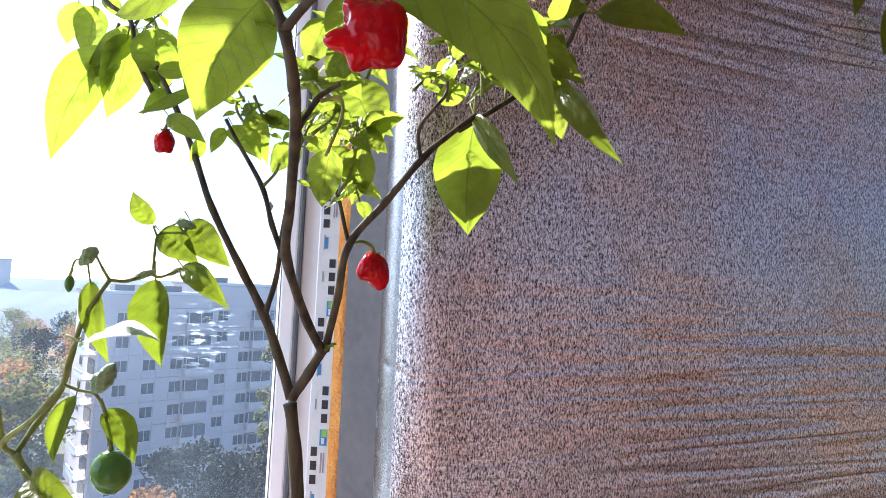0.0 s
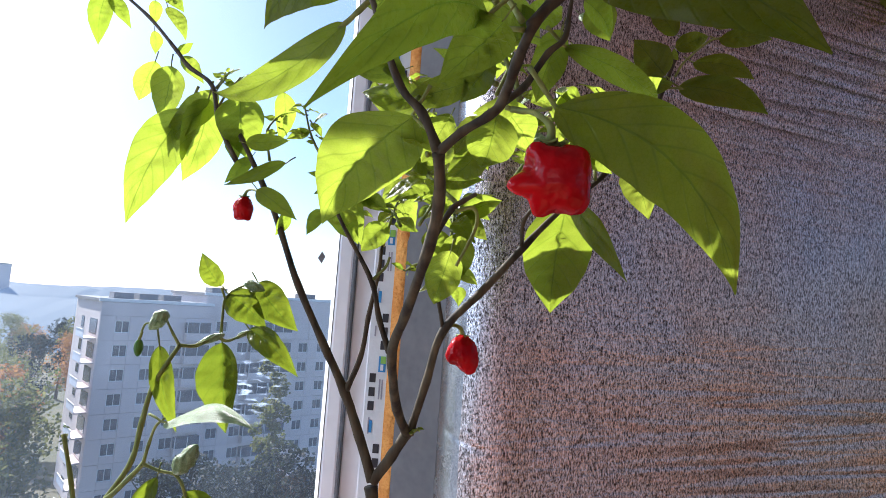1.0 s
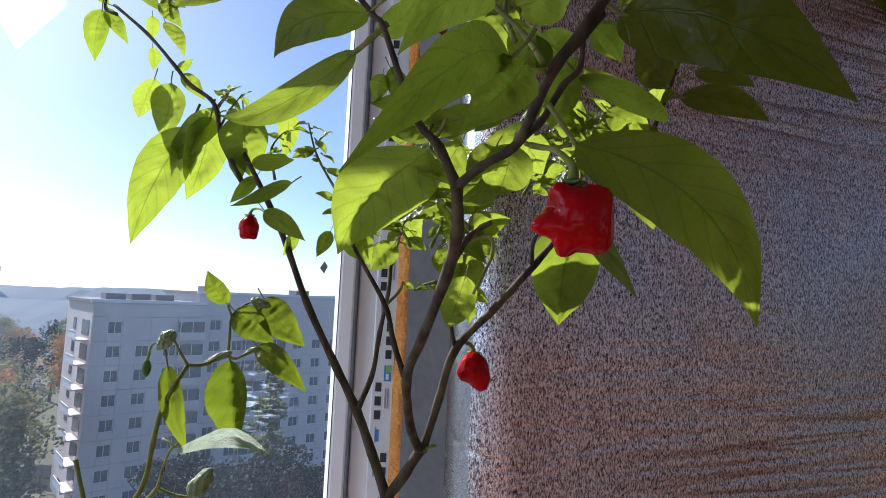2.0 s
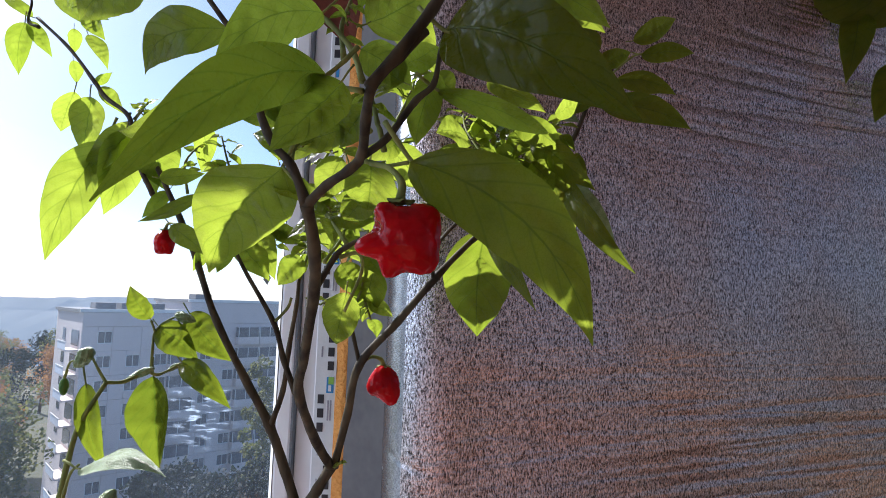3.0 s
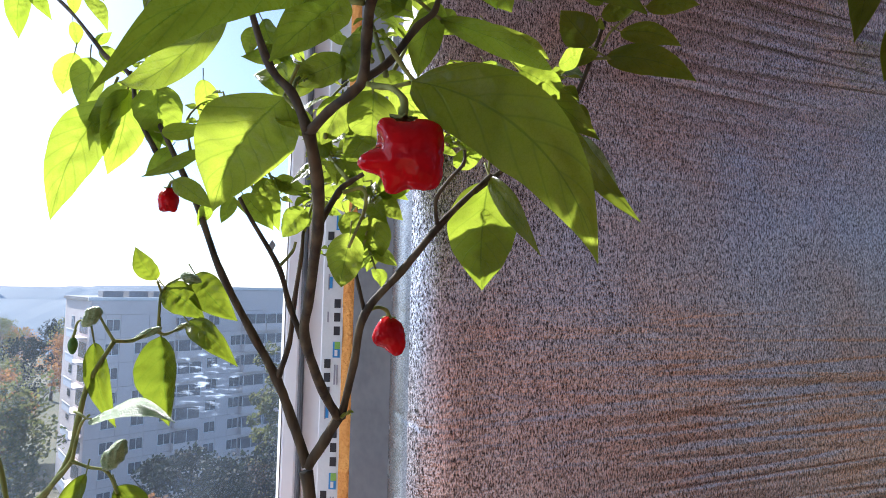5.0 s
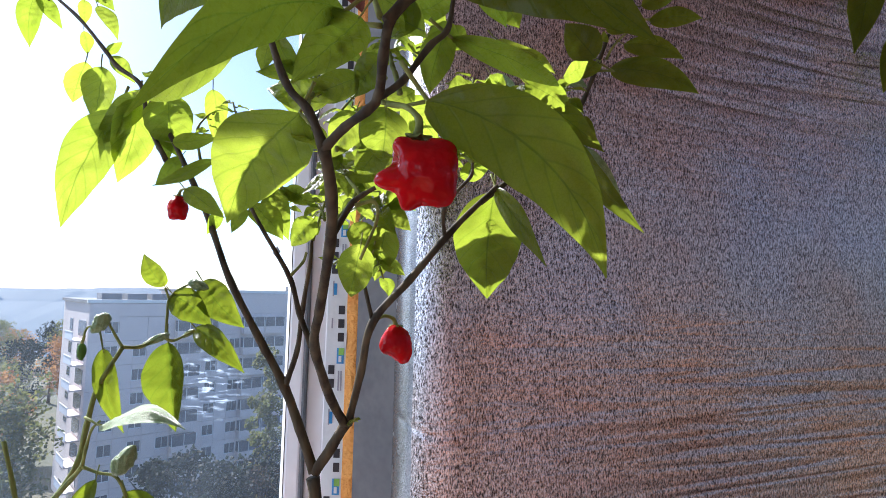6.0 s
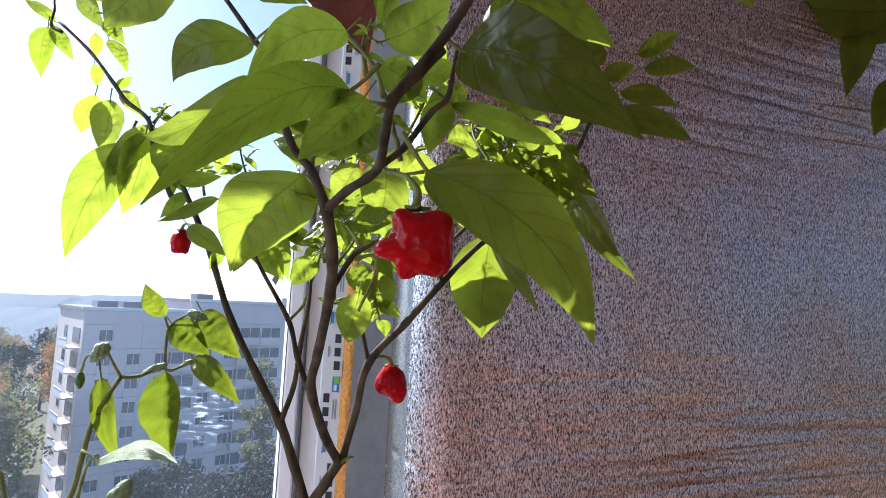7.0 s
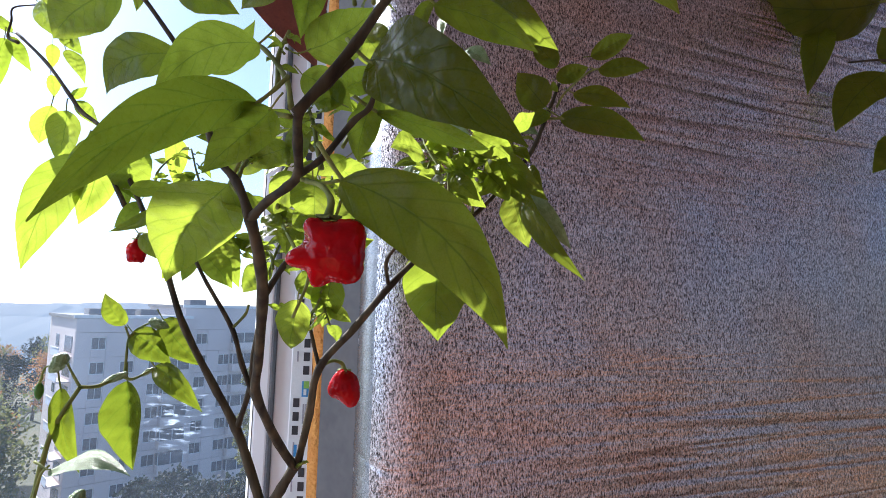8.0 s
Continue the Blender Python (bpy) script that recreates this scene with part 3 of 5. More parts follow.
def pepper(parent, centre, size, stalk, kind):
    reach, squash, lobes = PODS[kind]
    ripe = kind not in ("green", "bud")
    bm = bmesh.new()
    rings, sides = 44, 64
    centre = Vector(centre)
    lobes = [(Vector(d).normalized(), a, k) for d, a, k in lobes]
    top = bm.verts.new(centre + Vector((0, 0, size * (reach - (0.03 if ripe else 0)))))
    grid = []
    for i in range(1, rings):
        th = math.pi * i / rings
        row = []
        for j in range(sides):
            ph = 2 * math.pi * j / sides
            d = Vector((math.sin(th) * math.cos(ph), math.sin(th) * math.sin(ph), math.cos(th)))
            r = reach + sum(a * math.exp(k * (d.dot(l) - 1)) for l, a, k in lobes)
            if ripe:
                r += 0.020 * noise.noise(d * 3.1 + centre * 20) + 0.016 * noise.noise(d * 8.0 + centre * 9) + 0.014 * math.sin(ph * 7) * max(0, d.z) ** 1.5
            row.append(bm.verts.new(centre + Vector((d.x * squash[0], d.y * squash[1], d.z * squash[2])) * r * size))
        grid.append(row)
    end = bm.verts.new(grid[-1][0].co.lerp(grid[-1][sides // 2].co, 0.5))
    for j in range(sides):
        k = (j + 1) % sides
        bm.faces.new((top, grid[0][j], grid[0][k]))
        bm.faces.new((end, grid[-1][k], grid[-1][j]))
        for a, b in zip(grid, grid[1:]):
            bm.faces.new((a[j], b[j], b[k], a[k]))
    label = {"crowned": "glossy ripe red pod with pointed lobes", "green": "round unripe green pod", "bud": "small green bud"}.get(kind, "wrinkled ripe red pod")
    pod = part("pepper", bm, red_mat if ripe else green_pepper_mat, parent, label, smooth=True)
    r = size * (0.05 if kind != "bud" else 0.08)
    part("stalk", tube(bmesh.new(), stalk, [r * 0.9, r * 0.85, r, r * 1.35], 5, 9), green_bark, pod, smooth=True)
    if kind != "bud":
        cap = bmesh.new()
        foot = Vector(stalk[-1])
        hub = cap.verts.new(foot + Vector((0, 0, size * 0.015)))
        rim = []
        for j in range(20):
            a = 2 * math.pi * j / 20
            far = size * (0.15 if j % 4 else 0.21)
            x, y = math.cos(a) * far, math.sin(a) * far
            rim.append(cap.verts.new(foot + Vector((x, y, -size * (0.03 if j % 4 else 0.0)))))
        low = [cap.verts.new(q.co - Vector((0, 0, size * 0.03))) for q in rim]
        for j in range(20):
            k = (j + 1) % 20
            cap.faces.new((hub, rim[j], rim[k]))
            cap.faces.new((rim[j], low[j], low[k], rim[k]))
        part("calyx", cap, green_bark, pod, smooth=True)
    return pod


def flower_pot(x, y, rim, radius):
    """A clay pot on the sill, filled with soil."""
    pot = thing("flower_pot", (x, y, 0.86), "round terracotta flower pot on the sill", "flower pot", "pots on the sill")
    h = rim - 0.86
    bm = bmesh.new()
    outline = [(0, 0), (radius * 0.72, 0), (radius * 0.74, 0.004), (radius * 0.93, h * 0.78), (radius, h * 0.79), (radius, h - 0.003), (radius * 0.985, h), (radius * 0.92, h), (radius * 0.9, h - 0.02)]
    rows = [[bm.verts.new((r * math.cos(a * math.pi / 18), r * math.sin(a * math.pi / 18), z)) for a in range(36)] for r, z in outline[1:]]
    bm.faces.new(rows[0][::-1])
    for a, b in zip(rows, rows[1:]):
        for j in range(36):
            bm.faces.new((a[j], a[(j + 1) % 36], b[(j + 1) % 36], b[j]))
    part("pot", bm, clay_mat, pot, smooth=True)
    bm = bmesh.new()
    bmesh.ops.create_circle(bm, cap_ends=True, segments=36, radius=radius * 0.905)
    for q in bm.verts:
        q.co.z = h - 0.018
    bmesh.ops.extrude_face_region(bm, geom=list(bm.faces))
    for q in list(bm.verts)[36:]:
        q.co.z -= 0.02
    part("soil", bm, soil_mat, pot)
    return pot


flower_pot(-0.03, 0.5, 1.09, 0.11)
flower_pot(-0.25, 0.49, 1.09, 0.09)
flower_pot(1.12, 0.53, 1.03, 0.09)
plant = thing("chili_plant", (-0.03, 0.5, 1.06), "tall branching chili plant with red pods and sunlit leaves", "chili plant", "chili plants")
sapling = thing("young_chili_plant", (-0.25, 0.49, 1.04), "young green chili plant with one round green pod", "chili plant", "chili plants")
shaded_plant = thing("shaded_chili_plant", (1.12, 0.53, 1.0), "dark-leaved chili plant in the shade beside the foil", "chili plant", "chili plants")
for ob in (plant, sapling, shaded_plant):
    ob.matrix_world = Matrix()

# the tall chili plant: stem and branches
stem("main_stem", plant, [(-0.006, 0.5, 1.078), (-0.019, 0.5, 1.146), (-0.026, 0.492, 1.229), (-0.033, 0.49, 1.276)], [9.4, 8.8, 8.1, 7.5])
stem("branch", plant, [(-0.032, 0.49, 1.281), (-0.049, 0.494, 1.321), (-0.067, 0.497, 1.361), (-0.088, 0.485, 1.405), (-0.116, 0.472, 1.463), (-0.141, 0.48, 1.516), (-0.166, 0.49, 1.561), (-0.209, 0.51, 1.627)], [6.2, 5.9, 5.7, 4.7, 4.3, 3.8, 3.6, 3.2])
stem("branch", plant, [(-0.2, 0.497, 1.587), (-0.229, 0.51, 1.631), (-0.248, 0.525, 1.677), (-0.285, 0.54, 1.704), (-0.308, 0.55, 1.728), (-0.362, 0.58, 1.78), (-0.427, 0.61, 1.832)], [3.4, 3.2, 3.0, 3.1, 2.8, 2.6, 2.4])
stem("twig", plant, [(-0.417, 0.6, 1.815), (-0.439, 0.61, 1.827), (-0.441, 0.615, 1.852), (-0.444, 0.62, 1.873), (-0.411, 0.62, 1.878)], [2.8, 2.2, 1.8, 1.5, 1.1])
stem("branch", plant, [(-0.066, 0.497, 1.362), (-0.051, 0.48, 1.399), (-0.045, 0.47, 1.437), (-0.037, 0.46, 1.48), (-0.036, 0.46, 1.504)], [4.0, 3.3, 3.0, 2.4, 2.1])
stem("branch", plant, [(-0.032, 0.49, 1.281), (-0.015, 0.485, 1.307), (-0.002, 0.48, 1.33)], [6.7, 6.4, 6.3])
stem("branch", plant, [(-0.002, 0.48, 1.33), (-0.01, 0.45, 1.359), (-0.009, 0.378, 1.412), (0.003, 0.34, 1.443), (0.02, 0.29, 1.488), (0.026, 0.262, 1.513), (0.025, 0.244, 1.537)], [6.0, 5.2, 4.9, 4.5, 4.7, 4.6, 4.4])
stem("branch", plant, [(-0.011, 0.376, 1.413), (-0.02, 0.37, 1.439), (-0.027, 0.363, 1.467), (-0.048, 0.36, 1.502), (-0.058, 0.36, 1.519)], [3.1, 2.6, 2.4, 1.9, 1.7])
stem("twig", plant, [(-0.027, 0.363, 1.467), (-0.017, 0.362, 1.478), (-0.014, 0.361, 1.486)], [1.7, 1.5, 1.3])
stem("branch", plant, [(0.001, 0.48, 1.33), (0.015, 0.46, 1.383), (0.028, 0.436, 1.43), (0.061, 0.425, 1.468), (0.093, 0.417, 1.507), (0.113, 0.43, 1.53), (0.138, 0.45, 1.557)], [4.9, 4.8, 4.5, 4.2, 4.1, 3.2, 3.1])
stem("branch", plant, [(0.123, 0.45, 1.542), (0.177, 0.5, 1.593), (0.213, 0.53, 1.638), (0.238, 0.55, 1.671), (0.258, 0.56, 1.719), (0.273, 0.565, 1.76)], [3.2, 3.3, 3.1, 3.2, 3.3, 2.3])
stem("twig", plant, [(0.091, 0.417, 1.506), (0.09, 0.4, 1.526), (0.101, 0.395, 1.542), (0.112, 0.39, 1.554), (0.113, 0.39, 1.565)], [2.4, 2.1, 1.9, 1.8, 1.4])
stem("twig", plant, [(0.028, 0.436, 1.43), (0.023, 0.43, 1.452), (0.017, 0.43, 1.474), (0.009, 0.43, 1.489)], [2.5, 2.2, 2.2, 1.7])
stem("twig", plant, [(0.017, 0.43, 1.474), (0.028, 0.425, 1.494), (0.03, 0.42, 1.516)], [2.0, 1.7, 1.5])
stem("branch", plant, [(0.025, 0.244, 1.537), (0.038, 0.235, 1.547), (0.051, 0.226, 1.553), (0.058, 0.222, 1.56), (0.063, 0.2, 1.572), (0.069, 0.18, 1.582), (0.08, 0.185, 1.597), (0.091, 0.19, 1.612)], [3.7, 3.3, 3.2, 3.5, 3.3, 3.2, 3.0, 2.8])
stem("branch", plant, [(0.067, 0.18, 1.58), (0.08, 0.184, 1.599), (0.094, 0.19, 1.623), (0.109, 0.2, 1.655), (0.125, 0.21, 1.684)], [3.7, 3.6, 3.5, 3.0, 2.5])
stem("branch", plant, [(0.025, 0.244, 1.537), (0.014, 0.247, 1.56), (-0.002, 0.25, 1.58), (-0.024, 0.26, 1.637), (-0.032, 0.262, 1.647), (-0.066, 0.27, 1.69), (-0.091, 0.275, 1.714)], [4.2, 3.5, 3.0, 2.2, 2.2, 1.9, 1.5])
stem("branch", plant, [(0.058, 0.222, 1.559), (0.07, 0.232, 1.573), (0.083, 0.245, 1.598), (0.093, 0.249, 1.61), (0.096, 0.252, 1.629), (0.098, 0.255, 1.646)], [2.6, 2.5, 2.5, 2.4, 1.6, 1.3])
stem("branch", plant, [(0.022, 0.288, 1.493), (0.033, 0.29, 1.513), (0.04, 0.29, 1.519), (0.048, 0.29, 1.524)], [2.8, 2.5, 2.1, 1.6])
stem("twig", plant, [(0.035, 0.29, 1.512), (0.047, 0.292, 1.515), (0.049, 0.293, 1.503), (0.038, 0.3, 1.478)], [1.8, 1.6, 1.4, 1.2])
stem("twig", plant, [(0.068, 0.235, 1.566), (0.065, 0.236, 1.578), (0.063, 0.237, 1.582)], [2.0, 1.9, 1.5])
stem("twig", plant, [(0.049, 0.19, 1.584), (0.064, 0.182, 1.579)], [1.5, 1.7])
stem("twig", plant, [(0.013, 0.22, 1.636), (0.028, 0.215, 1.634), (0.04, 0.21, 1.626), (0.055, 0.2, 1.606), (0.063, 0.185, 1.585)], [1.5, 1.5, 1.8, 1.9, 1.9])

# its leaves, large ones first
leaf(plant, (0.085, 0.214, 1.555), (0.176, 0.215, 1.466), 0.041, (-0.28, -0.95, -0.11), 0.31, 0.1, 0.25)
stem("leaf_stalk", plant, [(0.06, 0.222, 1.557), (0.069, 0.22, 1.554), (0.083, 0.215, 1.555)], [1.7, 1.4, 1.3])
leaf(plant, (0.008, 0.252, 1.561), (-0.053, 0.303, 1.500), 0.053, (0, -0.62, -0.78), -0.14, -0.03, 0.25)
stem("leaf_stalk", plant, [(0.02, 0.246, 1.548), (0.014, 0.248, 1.554), (0.008, 0.252, 1.560)], [1.4, 1.4, 1.3])
# shade put into this leaf's colour with the darker copy
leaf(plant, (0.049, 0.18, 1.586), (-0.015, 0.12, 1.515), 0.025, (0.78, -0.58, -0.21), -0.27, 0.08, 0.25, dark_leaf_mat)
leaf(plant, (0.055, 0.18, 1.583), (0.027, 0.17, 1.547), 0.026, (0.12, -0.98, 0.18), 0.1, 0.06, 0.25)
# this large leaf is darkened for shade the same way
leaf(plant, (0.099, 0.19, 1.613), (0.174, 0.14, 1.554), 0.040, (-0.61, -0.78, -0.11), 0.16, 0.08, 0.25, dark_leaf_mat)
leaf(plant, (0.039, 0.2, 1.625), (-0.005, 0.18, 1.584), 0.025, (0.63, -0.69, -0.34), -0.34, 0.1, 0.25)
leaf(plant, (-0.034, 0.262, 1.647), (-0.106, 0.3, 1.633), 0.030, (-0.36, -0.83, -0.42), -0.25, 0.08, 0.25)
leaf(plant, (-0.048, 0.3, 1.64), (-0.192, 0.42, 1.635), 0.026, (-0.35, -0.45, -0.82), 0.1, 0.1, 0.25)
leaf(plant, (0.054, 0.24, 1.691), (0.05, 0.24, 1.649), 0.021, (0.19, -0.98, -0.02), 0.1, 0.08, 0.25)
leaf(plant, (0.055, 0.24, 1.641), (0.092, 0.25, 1.675), 0.032, (0.57, -0.71, -0.42), -0.1, 0.08, 0.25)
leaf(plant, (0.131, 0.25, 1.679), (0.2, 0.27, 1.658), 0.025, (-0.08, -0.57, -0.82), 0.2, 0.12, 0.25)
leaf(plant, (0.129, 0.26, 1.687), (0.119, 0.26, 1.651), 0.012, (-0.28, -0.96, 0.07), 0, 0.1, 0.6)
leaf(plant, (0.095, 0.26, 1.611), (0.172, 0.33, 1.61), 0.017, (0.39, -0.44, -0.81), 0.12, 0.12, 0.25)
leaf(plant, (0.092, 0.26, 1.615), (0.082, 0.28, 1.583), 0.021, (-0.07, -0.86, -0.51), -0.08, 0.08, 0.25)
leaf(plant, (0.11, 0.28, 1.652), (0.132, 0.3, 1.637), 0.015, (0.41, -0.78, -0.47), 0.1, 0.08, 0.25)
leaf(plant, (0.057, 0.26, 1.567), (0.05, 0.3, 1.545), 0.031, (-0.08, -0.5, -0.86), 0.06, 0.1, 0.25)
leaf(plant, (0.072, 0.29, 1.589), (0.042, 0.3, 1.581), 0.016, (-0.03, -0.7, -0.71), 0.1, 0.08, 0.25)
leaf(plant, (0.137, 0.47, 1.557), (0.135, 0.53, 1.454), 0.067, (-0.05, -0.86, -0.5), -0.06, 0.08, 0.25)
leaf(plant, (0.139, 0.45, 1.554), (0.177, 0.4, 1.481), 0.022, (-0.79, -0.62, 0.01), 0.08, 0.08, 0.25)
leaf(plant, (0.218, 0.5, 1.612), (0.276, 0.46, 1.517), 0.028, (-0.79, -0.57, -0.24), 0.1, 0.1, 0.25)
leaf(plant, (0.185, 0.5, 1.66), (0.244, 0.48, 1.599), 0.034, (-0.62, -0.7, -0.37), 0.14, 0.1, 0.25)
leaf(plant, (0.076, 0.25, 1.611), (0.053, 0.26, 1.635), 0.023, (-0.45, -0.89, -0.06), 0.1, 0.08, 0.25)
leaf(plant, (0.051, 0.245, 1.628), (0.08, 0.26, 1.61), 0.025, (0.39, -0.91, -0.13), 0.1, 0.08, 0.25)
leaf(plant, (0.034, 0.27, 1.708), (-0.012, 0.3, 1.7), 0.024, (-0.39, -0.75, -0.53), -0.12, 0.08, 0.25)
leaf(plant, (-0.059, 0.3, 1.716), (-0.012, 0.3, 1.696), 0.029, (-0.19, -0.87, -0.46), 0.15, 0.08, 0.25)
leaf(plant, (-0.164, 0.4, 1.775), (-0.261, 0.45, 1.747), 0.050, (-0.12, -0.66, -0.74), -0.1, 0.08, 0.25)
leaf(plant, (-0.036, 0.3, 1.653), (-0.005, 0.31, 1.697), 0.021, (0.68, -0.66, -0.32), -0.2, 0.08, 0.25)
leaf(plant, (0.074, 0.26, 1.625), (0.095, 0.28, 1.646), 0.020, (0.47, -0.83, 0.31), 0, 0.08, 0.25)
leaf(plant, (-0.005, 0.3, 1.609), (-0.037, 0.3, 1.604), 0.013, (0.08, -0.88, -0.48), 0.1, 0.08, 0.25)
leaf(plant, (-0.029, 0.3, 1.624), (-0.033, 0.3, 1.603), 0.013, (0.02, -1, 0), 0, 0.08, 0.25)
leaf(plant, (-0.024, 0.3, 1.629), (0, 0.3, 1.596), 0.015, (-0.2, -0.97, -0.15), -0.1, 0.08, 0.25)
leaf(plant, (-0.02, 0.33, 1.583), (-0.037, 0.36, 1.623), 0.024, (0.55, -0.55, 0.63), 0, 0.08, 0.25)
leaf(plant, (0.05, 0.3, 1.578), (0.03, 0.33, 1.56), 0.018, (-0.6, -0.67, -0.43), 0, 0.08, 0.25)
leaf(plant, (0.021, 0.26, 1.541), (-0.005, 0.27, 1.556), 0.019, (0.12, -0.73, 0.67), 0, 0.15, 0.25)
leaf(plant, (0.054, 0.26, 1.599), (0.034, 0.28, 1.58), 0.020, (-0.44, -0.82, -0.38), 0, 0.08, 0.25)
leaf(plant, (0.039, 0.27, 1.59), (-0.003, 0.3, 1.587), 0.020, (-0.4, -0.62, -0.67), 0, 0.08, 0.25)
leaf(plant, (0.014, 0.3, 1.584), (-0.038, 0.33, 1.602), 0.023, (-0.46, -0.88, 0.14), 0, 0.08, 0.25)
leaf(plant, (-0.037, 0.44, 1.887), (0.007, 0.45, 1.725), 0.096, (0.07, -1, -0.04), -0.1, 0.08, 0.1, withered_mat, "withered dark red leaf")
leaf(plant, (0.094, 0.27, 1.626), (0.082, 0.29, 1.597), 0.019, (-0.23, -0.85, -0.48), 0, 0.08, 0.25)
leaf(plant, (0.064, 0.3, 1.586), (0.085, 0.33, 1.567), 0.026, (0.57, -0.68, -0.46), 0, 0.08, 0.25)
leaf(plant, (0.026, 0.33, 1.587), (0.006, 0.35, 1.558), 0.025, (-0.18, -0.87, -0.47), 0, 0.08, 0.25)
leaf(plant, (0.053, 0.3, 1.561), (0.027, 0.34, 1.543), 0.022, (-0.24, -0.51, -0.83), 0, 0.08, 0.25)
leaf(plant, (0.033, 0.33, 1.49), (0.022, 0.36, 1.453), 0.026, (-0.15, -0.79, -0.6), 0, 0.08, 0.25)
leaf(plant, (0.04, 0.42, 1.516), (0.028, 0.44, 1.467), 0.030, (0, -0.93, -0.38), 0, 0.08, 0.25)
leaf(plant, (-0.019, 0.6, 1.645), (0.024, 0.6, 1.554), 0.066, (0.06, -1, 0.03), 0.1, 0.08, 0.25)
leaf(plant, (-0.045, 0.57, 1.594), (-0.017, 0.58, 1.537), 0.039, (0.19, -0.98, -0.08), -0.1, 0.08, 0.25)
leaf(plant, (0.118, 0.42, 1.629), (0.09, 0.4, 1.628), 0.035, (0.49, -0.73, 0.47), -0.3, 0.08, 0.25)
leaf(plant, (0.124, 0.46, 1.643), (0.145, 0.48, 1.677), 0.026, (0.63, -0.77, 0.08), 0, 0.08, 0.25)
leaf(plant, (0.134, 0.42, 1.685), (0.189, 0.44, 1.661), 0.027, (-0.3, -0.25, -0.92), 0.3, 0.08, 0.25)
leaf(plant, (0.132, 0.36, 1.697), (0.148, 0.37, 1.671), 0.026, (-0.19, -0.87, -0.45), 0, 0.08, 0.25)
leaf(plant, (0.208, 0.5, 1.683), (0.234, 0.5, 1.7), 0.026, (0.46, -0.54, -0.71), 0, 0.08, 0.25)
leaf(plant, (0.165, 0.46, 1.661), (0.212, 0.48, 1.639), 0.029, (0, -0.74, -0.67), 0.15, 0.08, 0.25)
leaf(plant, (0.198, 0.49, 1.645), (0.228, 0.5, 1.597), 0.028, (-0.45, -0.78, -0.44), 0, 0.08, 0.25)
leaf(plant, (0.165, 0.48, 1.639), (0.137, 0.48, 1.618), 0.028, (0.35, -0.81, -0.46), 0, 0.08, 0.25)
leaf(plant, (0.148, 0.47, 1.627), (0.162, 0.47, 1.596), 0.024, (-0.55, -0.8, -0.26), 0, 0.08, 0.25)
leaf(plant, (0.184, 0.49, 1.628), (0.207, 0.49, 1.6), 0.029, (0.17, -0.97, 0.14), 0, 0.08, 0.25)
leaf(plant, (0.091, 0.34, 1.656), (0.105, 0.35, 1.643), 0.020, (-0.02, -0.78, -0.62), 0, 0.08, 0.25)
leaf(plant, (0.104, 0.42, 1.56), (0.131, 0.44, 1.58), 0.019, (0.66, -0.74, -0.14), 0, 0.08, 0.25)
leaf(plant, (0.116, 0.42, 1.596), (0.1, 0.43, 1.577), 0.020, (0.15, -0.81, -0.56), 0, 0.08, 0.25)
leaf(plant, (0.008, 0.44, 1.604), (0.03, 0.45, 1.569), 0.027, (-0.1, -0.94, -0.33), 0, 0.08, 0.25)
leaf(plant, (-0.032, 0.45, 1.524), (-0.055, 0.46, 1.498), 0.024, (-0.17, -0.96, -0.22), 0, 0.08, 0.25)
leaf(plant, (0.009, 0.43, 1.518), (0.028, 0.43, 1.488), 0.025, (0.22, -0.97, 0.14), 0, 0.08, 0.25)

# leaves of the outer left branch, small and pale against the sky
leaf(plant, (-0.443, 0.61, 1.826), (-0.453, 0.62, 1.761), 0.029, (0.37, -0.91, -0.2), -0.05, 0.08, 0.25)
leaf(plant, (-0.436, 0.61, 1.828), (-0.411, 0.62, 1.784), 0.020, (0.58, -0.8, 0.14), -0.08, 0.08, 0.25)
leaf(plant, (-0.361, 0.6, 1.835), (-0.331, 0.6, 1.799), 0.023, (0.09, -0.99, 0.08), 0, 0.08, 0.25)
leaf(plant, (-0.354, 0.6, 1.807), (-0.325, 0.6, 1.761), 0.019, (0.4, -0.88, 0.25), 0.12, 0.08, 0.25)
leaf(plant, (-0.365, 0.59, 1.809), (-0.369, 0.6, 1.781), 0.016, (0.75, -0.57, -0.33), 0, 0.08, 0.25)
leaf(plant, (-0.355, 0.58, 1.764), (-0.362, 0.6, 1.743), 0.016, (0.75, -0.34, -0.57), 0, 0.08, 0.25)
leaf(plant, (-0.343, 0.57, 1.722), (-0.376, 0.6, 1.681), 0.030, (0.51, -0.45, -0.73), -0.1, 0.08, 0.25)
leaf(plant, (-0.317, 0.56, 1.712), (-0.332, 0.58, 1.649), 0.039, (0.11, -0.94, -0.32), 0.1, 0.08, 0.25)
leaf(plant, (-0.306, 0.55, 1.724), (-0.294, 0.56, 1.742), 0.011, (0.82, -0.49, -0.29), 0, 0.08, 0.25)
leaf(plant, (-0.3, 0.55, 1.719), (-0.275, 0.56, 1.692), 0.018, (0.07, -0.95, -0.29), 0.15, 0.08, 0.25)
leaf(plant, (-0.28, 0.54, 1.653), (-0.33, 0.53, 1.519), 0.051, (0.45, -0.89, -0.1), -0.08, 0.06, 0.25)
leaf(plant, (-0.245, 0.53, 1.673), (-0.306, 0.54, 1.609), 0.036, (-0.12, -0.99, -0.04), 0.14, 0.08, 0.25)
leaf(plant, (-0.253, 0.53, 1.664), (-0.283, 0.55, 1.574), 0.046, (0.55, -0.75, -0.35), 0.08, 0.08, 0.25)
